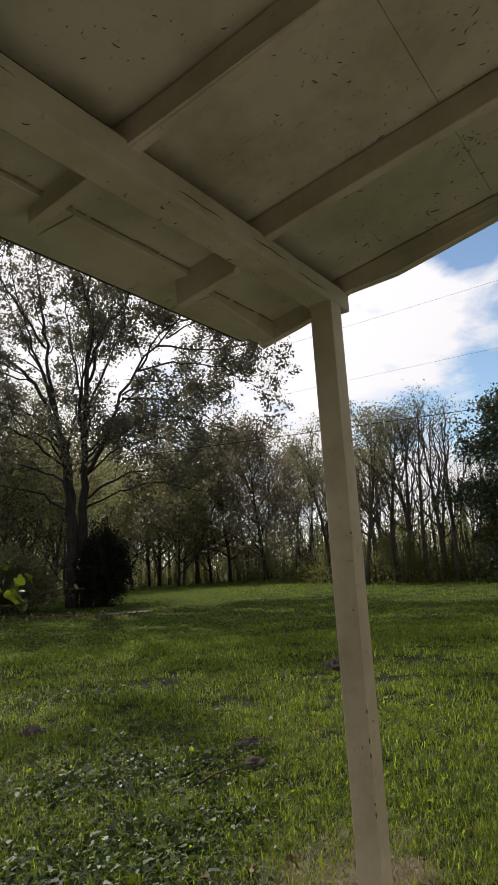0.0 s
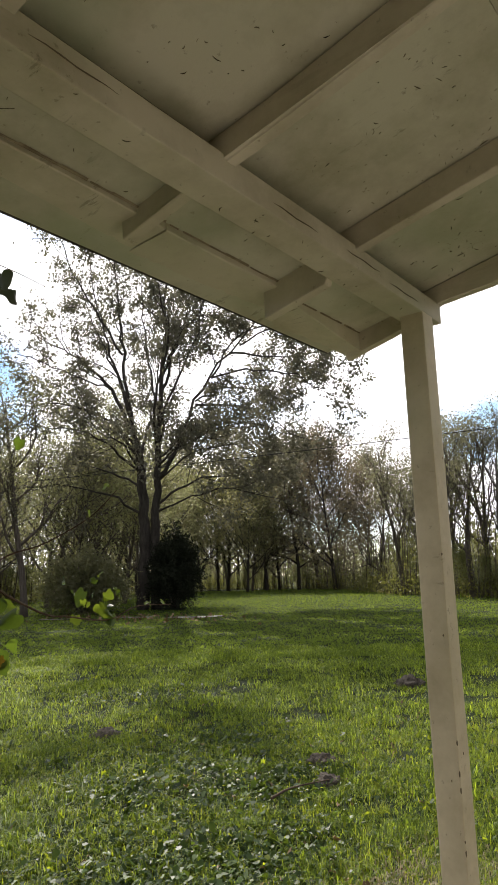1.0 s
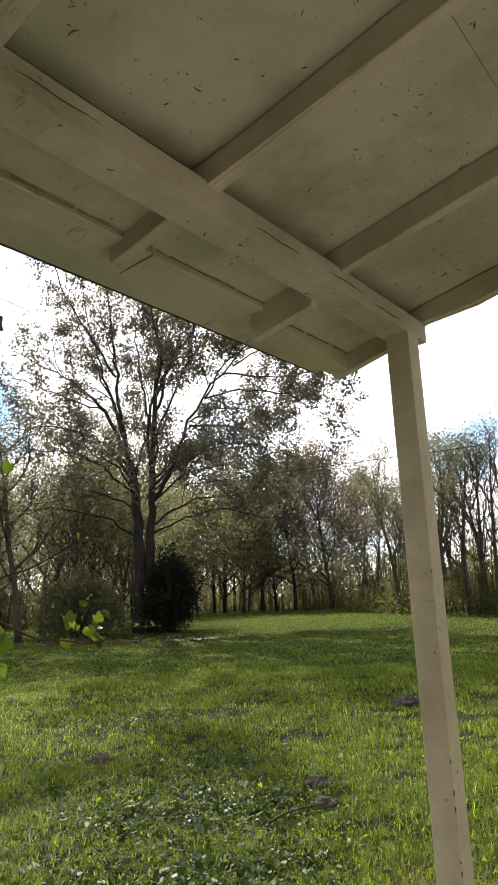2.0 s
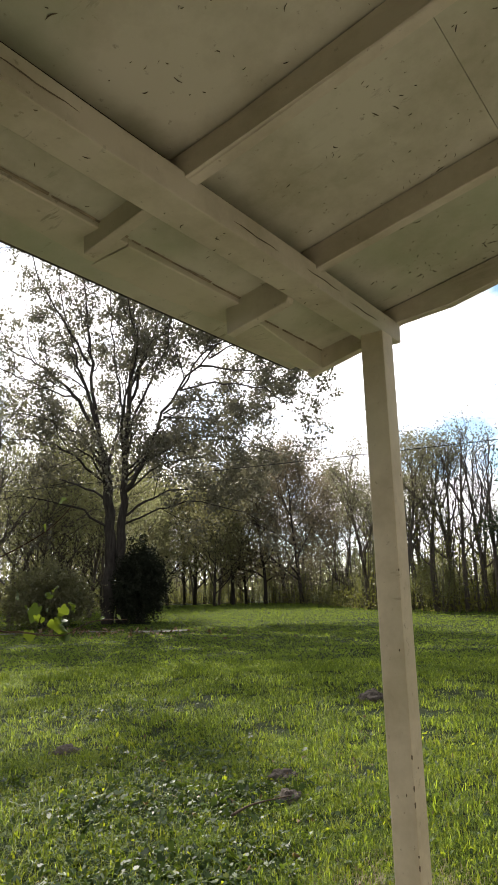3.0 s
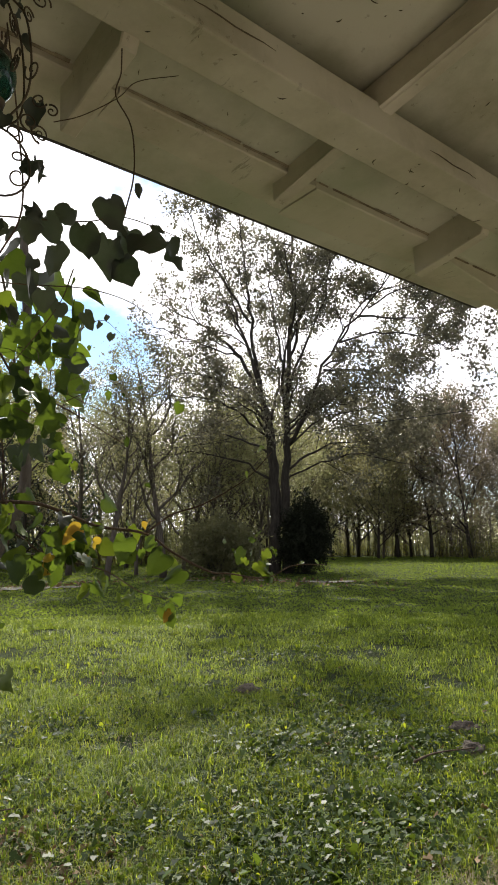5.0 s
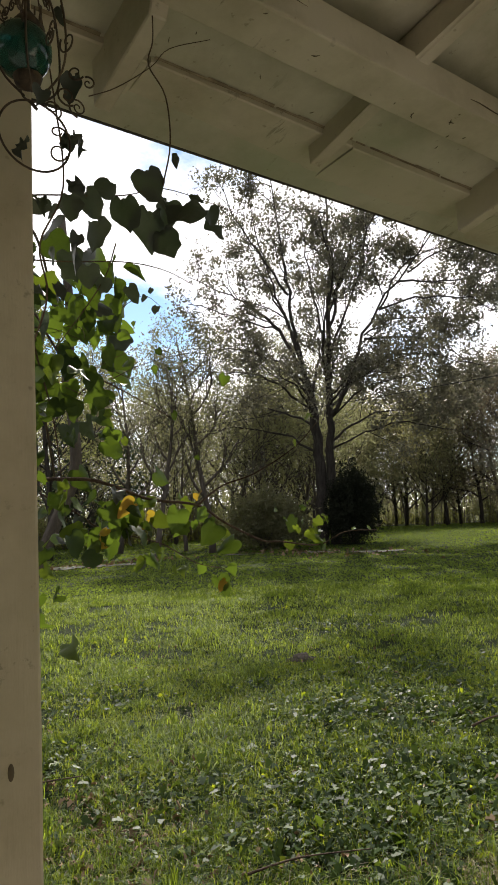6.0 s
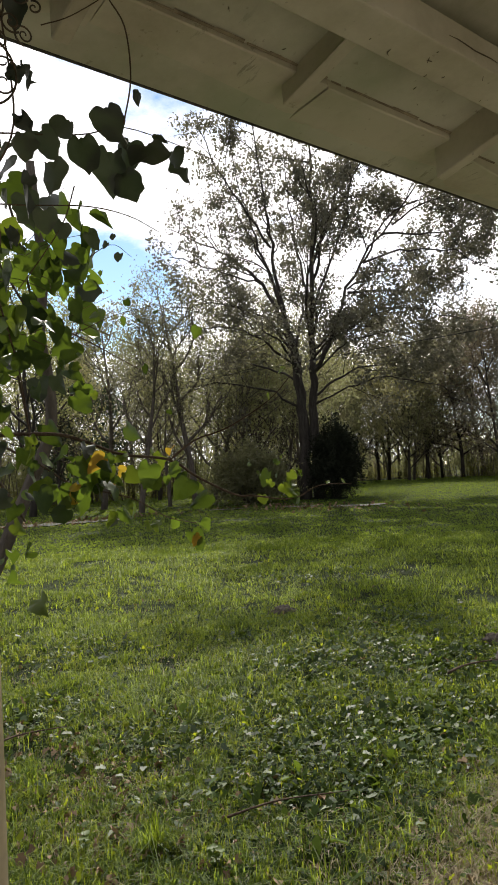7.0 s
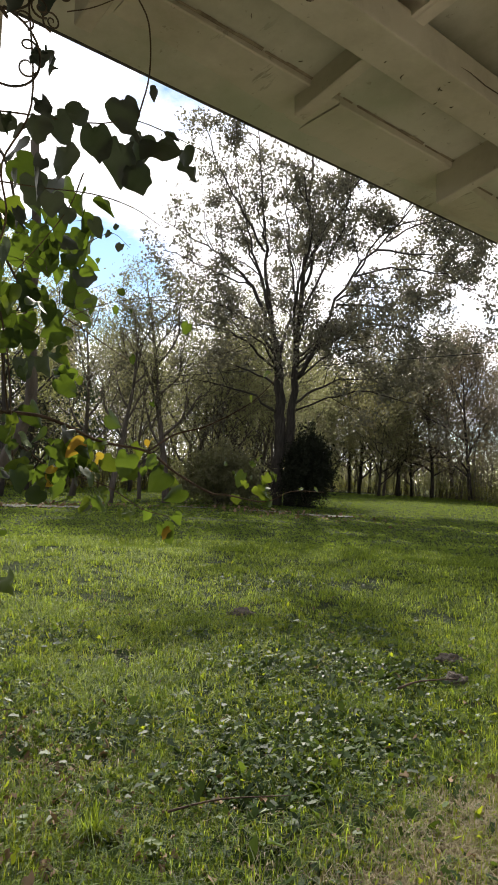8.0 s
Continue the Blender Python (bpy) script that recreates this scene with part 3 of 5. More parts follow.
def make_ceiling():
    bm = bmesh.new()
    # sheets of thin plywood with open joints: down to the beam, and two rows behind it
    rows = [(1.44, 0.99), (0.985, 0.3358), (0.3342, -0.88), (-0.884, Y_WALL)]
    cols = [(X_LEFT, -0.66), (-0.656, X_END)]
    for y1, y0 in rows:
        for x0, x1 in cols:
            corners = []
            for x, y in ((x0, y0), (x1, y0), (x1, y1), (x0, y1)):
                corners.append((x, y, deck_bottom(y) - (0.034 if y1 > 1.2 else 0)))
            low = [bm.verts.new(c) for c in corners]
            high = [bm.verts.new((c[0], c[1], c[2] + 0.012)) for c in corners]
            bm.faces.new(low[::-1])
            bm.faces.new(high)
            for i in range(4):
                bm.faces.new((low[i], low[(i + 1) % 4], high[(i + 1) % 4], high[i]))
    ob = part("ceiling", bm, PANEL)
    tagged(ob, "sloping cream-painted plywood porch ceiling, peeling and stained", "ceiling", kind="structure")


make_ceiling()

porch = empty("porch_roof", (0, 0, 0), label="cream-painted timber porch roof with exposed rafters", category="porch roof")
beam = part("beam", block(X_LEFT, 2.424, YB, YO, ZB, 2.56, 0.006), PAINT, porch)
uneven(beam, 0.004, 1.7, 3.0)


def rafter(x, drop, seed, end=1.285, wide=0.038, twist=0.0):
    """twist: how far the tail beyond the beam stands aside."""
    pts = [(Y_WALL, rafter_bottom(Y_WALL)), (YB + 0.02, rafter_bottom(YB + 0.02)), (YO - 0.02, rafter_bottom(YO - 0.02)), (YO + 0.005, rafter_bottom(YO) - drop),
           (end, rafter_bottom(end) - drop), (end + 0.004, deck_bottom(end) + 0.018), (1.0, deck_bottom(1.0) + 0.018), (0.98, deck_bottom(0.98) - 0.002), (Y_WALL, deck_bottom(Y_WALL) - 0.002)]
    ob = part("rafter", profile_board(pts, x, x + wide), PAINT, porch)
    uneven(ob, 0.004, 1.9, seed)
    for v in ob.data.vertices:
        v.co.x += twist * min(max((v.co.y - YB) / (YO - YB), 0), 1)


for i, drop in enumerate((0.03, 0.01, 0.02, 0.012, 0.012, 0.062, 0.012, 0.055)):
    rafter(1.17 - 0.61 * (6 - i), drop, i * 3.7, twist=0.0 if i > 6 else -0.016)

# end rafter with a bellied lower edge
zz = [(Y_WALL, 3.10), (-0.6, 2.885), (0.1, 2.722), (0.33, 2.668), (0.56, 2.612), (0.72, 2.574), (0.92, 2.556), (YO, rafter_bottom(YO) - 0.02), (1.332, 2.424), (1.336, deck_bottom(1.336) + 0.018), (1.0, deck_bottom(1.0) + 0.018), (0.98, deck_bottom(0.98) - 0.002), (Y_WALL, deck_bottom(Y_WALL) - 0.002)]
ob = part("end_rafter", profile_board(zz, 2.39, X_END), PAINT, porch)
uneven(ob, 0.003, 2.0, 9.0)


def eave_board(x0, x1, inner, seed, drop=0.0):
    rng = random.Random(seed)
    n = 26
    bm = bmesh.new()
    low, high = [], []
    for i in range(n + 1):
        x = x0 + (x1 - x0) * i / n
        edge = 1.448 + 0.003 * math.sin(x * 7 + seed) - (rng.uniform(0.004, 0.012) if rng.random() < 0.12 else 0)
        sag = 0.004 * math.sin(x * 3 + seed)
        edge -= 1.4 * drop * i / n
        sag -= drop * i / n
        row_low, row_high = [], []
        for y in (inner, inner + 0.004, edge - 0.003, edge):
            z = deck_bottom(y) - 0.021 - 0.033 * (edge - y) / (edge - inner) + sag + (0.003 if y in (inner, edge) else 0)
            row_low.append(bm.verts.new((x, y, z)))
        row_high = [bm.verts.new((x, edge, deck_bottom(edge) + 0.018)), bm.verts.new((x, inner, deck_bottom(inner) + 0.018))]
        low.append(row_low + row_high)
    for a, b in zip(low, low[1:]):
        for j in range(6):
            bm.faces.new((a[j], b[j], b[(j + 1) % 6], a[(j + 1) % 6]))
    bm.faces.new(low[0])
    bm.faces.new(low[-1][::-1])
    bmesh.ops.recalc_face_normals(bm, faces=bm.faces[:])
    board = part("eave_board", bm, PAINT, porch)
    # a broken dark brown strip along the board's inner edge
    gap = bmesh.new()
    x = x0 + 0.01
    while x < x1 - 0.05:
        long, deep = rng.uniform(0.03, 0.09), rng.uniform(0.002, 0.008)
        y, z = inner - 0.002, deck_bottom(inner) - 0.036
        v = [gap.verts.new((a, b, c)) for a in (x, min(x + long, x1 - 0.005)) for b, c in ((y - deep, z + 0.001), (y, z - 0.003), (y + 0.001, z + 0.004))]
        for f in ((0, 1, 4, 3), (1, 2, 5, 4), (2, 0, 3, 5), (0, 2, 1), (3, 4, 5)):
            gap.faces.new([v[q] for q in f])
        x += long + (rng.uniform(0.0, 0.03) if rng.random() < 0.3 else 0.0)
    part("joint_gap", gap, JOINT_BROWN, board, "broken dark brown strip along the joint")


joints = [X_LEFT, -1.79, -1.18, -0.57, 0.03, 0.650, 1.262, 1.885, X_END]
for i, (a, b) in enumerate(zip(joints, joints[1:])):
    eave_board(a + 0.002, b - 0.002, (1.23, 1.23, 1.235, 1.23, 1.23, 1.228, 1.23, 1.265)[i], i + 1, 0.066 if i == 7 else 0.0)

# shingles above, of which only the dark edge shows
pts = [(1.462, deck_bottom(1.462) + 0.045), (1.462, deck_bottom(1.462) + 0.06), (Y_WALL, deck_bottom(Y_WALL) + 0.06), (Y_WALL, deck_bottom(Y_WALL) + 0.045)]
part("shingles", profile_board(pts, X_LEFT - 0.02, X_END + 0.02, 0), SHINGLE, porch, "dark asphalt shingles")
pts = [(1.449, deck_bottom(1.449) - 0.025), (1.458, deck_bottom(1.449) - 0.028), (1.458, deck_bottom(1.449) + 0.044), (1.449, deck_bottom(1.449) + 0.044)]
part("drip_edge", profile_board(pts, X_LEFT, X_END + 0.01, 0), SHINGLE, porch, "dark metal drip edge")


def flake(w, p, rng, size, normal_up):
    """A curled sliver of lifted paint that hangs under a board."""
    a = rng.uniform(0, math.pi)
    d = Vector((math.cos(a), math.sin(a), -SLOPE * math.sin(a) * normal_up))
    s = Vector((-d.y, d.x, 0)) * size * rng.uniform(0.04, 0.11)
    bend = Vector((-d.y, d.x, 0)) * size * rng.uniform(-0.25, 0.25)
    k = len(w.v)
    for i in range(4):
        t = i / 3
        q = p + d * size * (t - 0.5) + bend * (4 * t * (1 - t)) - Vector((0, 0, 0.0012 + 0.002 * t))
        f = 1 - abs(2 * t - 1) * 0.8
        w.v += [q - s * f, q + s * f, q + Vector((0, 0, -0.003 * f))]
    for i in range(3):
        b = k + 3 * i
        w.f += [(b, b + 3, b + 5, b + 2), (b + 2, b + 5, b + 4, b + 1), (b, b + 1, b + 4, b + 3)]


flakes = Wood()
r2 = random.Random(21)
peeling = [(r2.uniform(0.2, 2.3), r2.uniform(-0.5, 0.85)) for i in range(26)]
for i in range(1000):
    x, y = r2.uniform(0.2, 2.38), r2.uniform(-0.5, 0.92)
    if i % 2:
        cx, cy = r2.choice(peeling)
        x, y = min(max(cx + r2.gauss(0, 0.06), 0.1), 2.37), min(cy + r2.gauss(0, 0.05), 0.91)
    flake(flakes, Vector((x, y, deck_bottom(y))), r2, r2.choice((0.004, 0.005, 0.005, 0.006, 0.007, 0.008, 0.010, 0.012, 0.014, 0.018, 0.026)), 1)
for i in range(26):
    x, y = r2.uniform(0.1, 2.3), r2.uniform(YB + 0.01, YO - 0.01)
    flake(flakes, Vector((x, y, ZB)), r2, r2.choice((0.006, 0.01, 0.02)), 0)
for i in range(14):
    x, y = r2.uniform(0.1, 2.3), r2.uniform(1.06, 1.22)
    flake(flakes, Vector((x, y, deck_bottom(y) - 0.034)), r2, r2.choice((0.006, 0.012)), 1)
tagged(link("paint_flakes", mesh_from("paint_flakes", flakes.v, flakes.f), CRACK, porch, "dark curled flakes of peeling paint"), kind="stuff")

# long cracks in the beam's inner face
cracks = Wood()
for x0, z in ((1.35, 2.512), (1.72, 2.52), (2.0, 2.505), (0.62, 2.52)):
    line = [(x0 + 0.035 * i, YB - 0.003, z + 0.002 * math.sin(i * 1.7 + x0 * 9)) for i in range(7)]
    cracks.tube(line, [0.0004, 0.0012, 0.0016, 0.0014, 0.0016, 0.001, 0.0004], 4)
link("crack", cracks.mesh("crack"), CRACK, porch, "long dark crack in the beam")


def post(x0, y0, z1, seed, label):
    root = empty("porch_post", (x0 + 0.0445, y0 + 0.0445, 0.05), label=label, category="post", group="porch posts")
    shaft = part("shaft", block(-0.0445, 0.0445, -0.0445, 0.0445, 0, z1 - 0.05, 0.005), POSTPAINT, root)
    uneven(shaft, 0.004, 1.3, seed)
    rr = random.Random(seed)
    for i in range(4):
        bm = bmesh.new()
        bmesh.ops.create_icosphere(bm, subdivisions=1, radius=0.0035)
        bmesh.ops.scale(bm, vec=(1, 0.5, 1.4), verts=bm.verts)
        side = i % 2
        at = (rr.uniform(-0.03, 0.03), -0.0455, rr.uniform(0.7, 2.2)) if side else (-0.0455, rr.uniform(-0.03, 0.03), rr.uniform(0.7, 2.2))
        bmesh.ops.translate(bm, vec=at, verts=bm.verts)
        part("nail", bm, CRACK, root, "dark rusted nail head")
    # paint worn off along the inner corner
    for i in range(9):
        bm = bmesh.new()
        bmesh.ops.create_icosphere(bm, subdivisions=1, radius=0.003)
        bmesh.ops.scale(bm, vec=(1.0, 1.0, rr.uniform(1.2, 5)), verts=bm.verts)
        bmesh.ops.translate(bm, vec=(-0.0425, -0.0425, rr.uniform(0.5, 2.2)), verts=bm.verts)
        part("paint_chip", bm, CRACK, root, "bare dark chip in the paint")
    return root


right_post = post(2.248, 0.927, ZB + 0.001, 4.0, "cream-painted square wooden corner post under the beam")
left_post = post(0.198, 0.927, ZB + 0.001, 7.0, "cream-painted square wooden post beside a hanging lantern")
bm = bmesh.new()
bmesh.ops.create_icosphere(bm, subdivisions=2, radius=0.006)
bmesh.ops.scale(bm, vec=(0.7, 0.4, 1.8), verts=bm.verts)
bmesh.ops.translate(bm, vec=(0.006, -0.045, 1.19), verts=bm.verts)
part("knot", bm, CRACK, left_post, "brown knot hole")

# porch floor and the house wall behind
tagged(part("porch_floor", block(X_LEFT, 2.6, Y_WALL, 1.25, -0.12, 0.05, 0.01), CONCRETE), "grey concrete porch slab", "floor", kind="structure")
tagged(part("wall_house", block(X_LEFT, 2.45, Y_WALL - 0.16, Y_WALL - 0.001, 0.05, 3.2, 0.0), SIDING), "plain beige house wall behind the porch", "wall", kind="structure")


# unseen wall, added only to dim the left-facing sides of rafters and post
tagged(part("wall_side", block(-1.62, -1.5, Y_WALL, 0.86, 0.05, 3.0, 0.0), LIGHT_BLOCK), "unseen dark wall added to keep light off the rafter sides", "wall", kind="structure")

# ---- hanging iron lantern beside the left post ----
def spiral(cx, cz, y, r0, turns, start, hand=1, grow_by=0.12, n=26):
    out = []
    for i in range(n):
        t = i / (n - 1)
        a = start + hand * 2 * math.pi * turns * t
        r = r0 * (1 - (1 - grow_by) * t)
        out.append((cx + r * math.cos(a), y + 0.004 * math.sin(5 * t), cz + r * math.sin(a)))
    return out


LX, LY = 0.262, 0.855
lantern = empty("hanging_lantern", (0, 0, 0), label="black wrought-iron scroll lantern with a green glass globe", category="lantern")
chain = Wood()
for i in range(9):
    z = 2.475 - 0.024 * i
    ring = [(LX + (0.006 * math.cos(a) if i % 2 else 0), LY + (0 if i % 2 else 0.006 * math.cos(a)), z + 0.014 * math.sin(a)) for a in [j * math.pi / 5 for j in range(11)]]
    chain.tube(ring, [0.0012] * 11, 4)
link("chain", chain.mesh("chain"), IRON, lantern)
rl = random.Random(5)
for j in range(26):
    a, z = j * 2.4 + rl.uniform(-0.3, 0.3), 2.10 + 0.2 * ((j * 0.618) % 1.0)
    out = 0.040 + 0.03 * rl.random()
    line = spiral(0, 0, 0, rl.uniform(0.008, 0.016), rl.uniform(1.2, 1.8), rl.uniform(0, 6.28), rl.choice((-1, 1)))
    line = [Vector((LX + math.cos(a) * (out + x), LY + math.sin(a) * (out + x), z + dz)) for x, dy, dz in line]
    link("scroll", Wood().tube(line, taper(len(line), 0.0014, 0.0009), 5).mesh("scroll"), IRON, lantern)
for j in range(5):
    a = j * 1.257 + 0.4
    rod = smooth_line([(LX + math.cos(a) * q, LY + math.sin(a) * q, z) for q, z in ((0.012, 2.27), (0.036, 2.235), (0.046, 2.17), (0.040, 2.12), (0.012, 2.09))], 4)
    link("rod", Wood().tube(rod, [0.0016] * len(rod), 5).mesh("rod"), IRON, lantern)
bm = bmesh.new()
bmesh.ops.create_uvsphere(bm, u_segments=24, v_segments=16, radius=0.037)
for v in bm.verts:
    v.co = Vector((LX - 0.014 + v.co.x, LY + v.co.y, 2.150 + v.co.z))
part("glass_globe", bm, GLASS, lantern, "green glass globe", True)
cup = Wood().tube([(LX - 0.008, LY, z) for z in (2.124, 2.116, 2.106, 2.098)], [0.006, 0.019, 0.016, 0.003], 14)
link("cup", cup.mesh("cup"), IRON, lantern)
cap = Wood().tube([(LX - 0.008, LY, z) for z in (2.176, 2.184, 2.196, 2.21, 2.28)], [0.02, 0.023, 0.014, 0.004, 0.002], 14)
link("cap", cap.mesh("cap"), IRON, lantern)
rcx, rcz = 0.263, 2.038
ring = [(rcx + 0.047 * math.cos(a), LY, rcz + 0.047 * math.sin(a)) for a in [radians(d) for d in range(-180, 181, 10)]]
lower = Wood().tube(ring, [0.0014] * len(ring), 6)
link("ring", lower.mesh("ring"), IRON, lantern, "curved iron ring")
for cx, cz, r0, turns, start, hand in ((rcx + 0.024, rcz + 0.047, 0.014, 1.3, -1.2, 1), (rcx + 0.031, rcz + 0.014, 0.012, 0.9, 0.2, 1), (rcx + 0.030, rcz - 0.012, 0.013, 0.9, -0.2, -1)):
    line = spiral(cx, cz, LY, r0, turns, start, hand, 0.25)
    link("scroll", Wood().tube(line, taper(len(line), 0.0013, 0.0009), 5).mesh("scroll"), IRON, lantern)
line = smooth_line([(LX - 0.008, LY, 2.085), (LX + 0.004, LY, 2.075), (rcx - 0.004, LY, rcz + 0.046)], 4)
link("hook", Wood().tube(line, [0.002] * len(line), 5).mesh("hook"), IRON, lantern)


# ---- climbing vine and redbud with heart-shaped leaves ----
def heart_mesh(name, material, seed, rag=0.0):
    rr = random.Random(seed)
    # half outline of a broad rounded heart from the stalk notch to the short tip
    side = [(0.02, 0.07), (-0.10, 0.20), (-0.09, 0.36), (0.03, 0.49), (0.21, 0.55), (0.42, 0.53), (0.60, 0.44), (0.75, 0.30), (0.88, 0.13)]
    mid = [(0.0, 0.0), (0.24, 0.0), (0.52, 0.0), (0.98, 0.0)]
    fold, droop, curl, skew = rr.uniform(0.12, 0.5 + rag * 4), rr.uniform(0.05, 0.35 + rag), rr.uniform(-0.07 - rag, 0.09 + rag), rr.uniform(-0.2 - rag, 0.2 + rag)
    verts, faces = [], []

    def place(l, w):
        return (w * (1 + skew * (1 if w > 0 else -1)) + skew * l * l, l, fold * abs(w) - droop * l * l + curl * math.sin(w * 9 + l * 5))

    for l, w in mid:
        verts.append(place(l, w))
    for s in (1, -1):
        b = len(verts)
        edge = smooth_line([(l * rr.uniform(0.95 - rag, 1.04 + rag), w * rr.uniform(0.92 - 2.4 * rag, 1.05 + rag), 0) for l, w in side], 2)
        for p in edge:
            verts.append(place(p.x, s * p.y))
        n = len(edge)
        tri = [(0, b, 1)] + [(1, b + q, b + q + 1) for q in range(n - 6)] + [(1, b + n - 6, 2)] + [(2, b + q, b + q + 1) for q in range(n - 6, n - 1)] + [(2, b + n - 1, 3)]
        faces += [t if s == 1 else t[::-1] for t in tri]
    me = mesh_from(name, verts, faces)
    me.materials.append(material)
    me.shade_smooth()
    return me


HEARTS = [heart_mesh("leaf", HEART_LEAF, i, 0.025) for i in range(9)]
SHADED = [heart_mesh("leaf", SHADED_VINE_LEAF, 40 + i, 0.02) for i in range(8)]
WILTED = [heart_mesh("leaf", SHADED_VINE_LEAF, 60 + i, 0.09) for i in range(6)]
YELLOWS = [heart_mesh("leaf", YELLOW_LEAF, 20 + i) for i in range(2)]
PALES = [heart_mesh("leaf", PALE_LEAF, 30 + i, 0.03) for i in range(6)]


def hang_leaf(parent, p, size, rr, pool, face=None, loose=0.0):
    """A leaf whose stalk end is at p and whose blade hangs down."""
    ob = new("leaf", rr.choice(pool))
    turn = Matrix.Rotation(rr.uniform(0, 2 * math.pi) if face is None else face + rr.uniform(-0.95, 0.95), 4, "Z")
    tilt = Matrix.Rotation(radians(rr.uniform(-115 - 30 * loose, -45 + 35 * loose)), 4, "X")
    roll = Matrix.Rotation(rr.uniform(-0.5, 0.5) * (1 + loose), 4, "Y")
    ob.matrix_basis = Matrix.Translation(Vector(p)) @ turn @ roll @ tilt @ Matrix.Diagonal((size * rr.uniform(0.6, 1.0), size, size, 1))
    ob.parent = parent
    return ob


def stem(name, points, r0, r1, parent, steps=5, sides=5):
    line = smooth_line(points, steps)
    link(name, Wood().tube(line, taper(len(line), r0, r1), sides).mesh(name), GREY_BARK if name == "trunk" else TWIG_BARK, parent)
    return line


rv = random.Random(77)
vine = empty("climbing_vine", (0, 0, 0), label="vine hanging from the eave, heart-shaped leaves toned for its shade", category="vine")
vine.scale, vine.location = (0.84,) * 3, (-0.0014, 0.0075, 0.243)
stem("stem", [(0.61, 1.15, 2.56), (0.62, 1.17, 2.52), (0.62, 1.19, 2.48), (0.67, 1.21, 2.44), (0.69, 1.23, 2.35), (0.68, 1.25, 2.26)], 0.0014, 0.0018, vine)
stem("stem", [(0.50, 1.22, 2.385), (0.55, 1.2, 2.41), (0.62, 1.18, 2.47), (0.66, 1.17, 2.52), (0.75, 1.15, 2.565)], 0.0012, 0.0008, vine)
stem("stem", [(0.36, 1.32, 2.17), (0.41, 1.3, 2.19), (0.55, 1.29, 2.22), (0.61, 1.27, 2.23), (0.69, 1.26, 2.26), (0.82, 1.25, 2.25), (0.9, 1.24, 2.235)], 0.0019, 0.0007, vine)
stem("stem", [(0.40, 1.31, 2.06), (0.49, 1.3, 2.07), (0.6, 1.27, 2.08), (0.68, 1.25, 2.07), (0.75, 1.25, 2.05)], 0.0016, 0.0008, vine)
stem("stem", [(0.58, 1.28, 2.12), (0.56, 1.29, 2.05), (0.52, 1.3, 1.98), (0.47, 1.33, 1.9)], 0.0014, 0.001, vine)
top_leaves = [(0.436, 2.11, 0.062), (0.445, 2.056, 0.066), (0.47, 2.12, 0.058), (0.496, 2.105, 0.085), (0.538, 2.163, 0.07), (0.571, 2.158, 0.078), (0.60, 2.135, 0.062), (0.551, 2.095, 0.09), (0.58, 2.07, 0.07),
              (0.617, 2.12, 0.085), (0.64, 2.145, 0.035), (0.668, 2.12, 0.045), (0.70, 2.105, 0.058), (0.466, 1.962, 0.036), (0.496, 1.941, 0.04), (0.604, 2.208, 0.032), (0.40, 2.09, 0.06), (0.38, 2.05, 0.07), (0.41, 2.0, 0.06), (0.43, 1.97, 0.045), (0.545, 1.94, 0.016), (0.575, 1.93, 0.02), (0.56, 1.96, 0.014)]
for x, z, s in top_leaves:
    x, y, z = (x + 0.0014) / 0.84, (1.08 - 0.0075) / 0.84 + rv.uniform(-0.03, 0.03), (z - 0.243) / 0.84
    hang_leaf(vine, (x, y, z), s * 0.86 / 0.84, rv, rv.choice((SHADED, SHADED, WILTED)), -0.5)
for i in range(16):
    hang_leaf(vine, (rv.uniform(0.30, 0.40), rv.uniform(0.98, 1.1), rv.uniform(2.05, 2.55)), rv.uniform(0.02, 0.045), rv, WILTED)
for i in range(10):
    hang_leaf(vine, (rv.uniform(0.36, 0.46), rv.uniform(1.12, 1.25), rv.uniform(1.95, 2.2)), rv.uniform(0.03, 0.055), rv, SHADED)
stem("stem", [(0.40, 1.3, 1.86), (0.41, 1.22, 1.96), (0.39, 1.2, 2.05), (0.42, 1.16, 2.15), (0.42, 1.2, 2.35), (0.40, 1.22, 2.55)], 0.002, 0.0016, vine)

redbud = empty("redbud_tree", (0.74, 3.95, 0), label="young redbud with green and yellowing heart-shaped leaves", category="tree")
OFF = Vector((0.74, 3.95, 0))


def redbud_stem(name, pts, r0, r1):
    return [p + OFF for p in stem(name, [Vector(p) - OFF for p in pts], r0, r1, redbud)]


redbud_stem("trunk", [(0.74, 3.95, -0.1), (0.95, 3.85, 0.55), (1.2, 3.68, 1.2), (1.33, 3.6, 1.54), (1.40, 3.47, 1.82), (1.37, 3.4, 2.08), (1.31, 3.33, 2.29), (1.31, 3.27, 2.58), (1.24, 3.2, 3.1)], 0.045, 0.022)
lines = []
lines.append(redbud_stem("branch", [(1.30, 3.62, 1.35), (0.8, 2.6, 1.62), (0.51, 1.8, 1.65), (0.67, 1.71, 1.66), (0.74, 1.66, 1.64), (0.83, 1.62, 1.6), (0.95, 1.58, 1.58), (1.01, 1.54, 1.53), (1.09, 1.49, 1.48), (1.12, 1.45, 1.475), (1.23, 1.42, 1.46), (1.32, 1.41, 1.49), (1.44, 1.4, 1.49)], 0.0062, 0.0010))
lines.append(redbud_stem("branch", [(0.51, 1.8, 1.68), (0.66, 1.72, 1.58), (0.72, 1.68, 1.53), (0.82, 1.65, 1.5), (0.87, 1.62, 1.48), (0.94, 1.58, 1.43), (1.01, 1.55, 1.41)], 0.003, 0.0009))
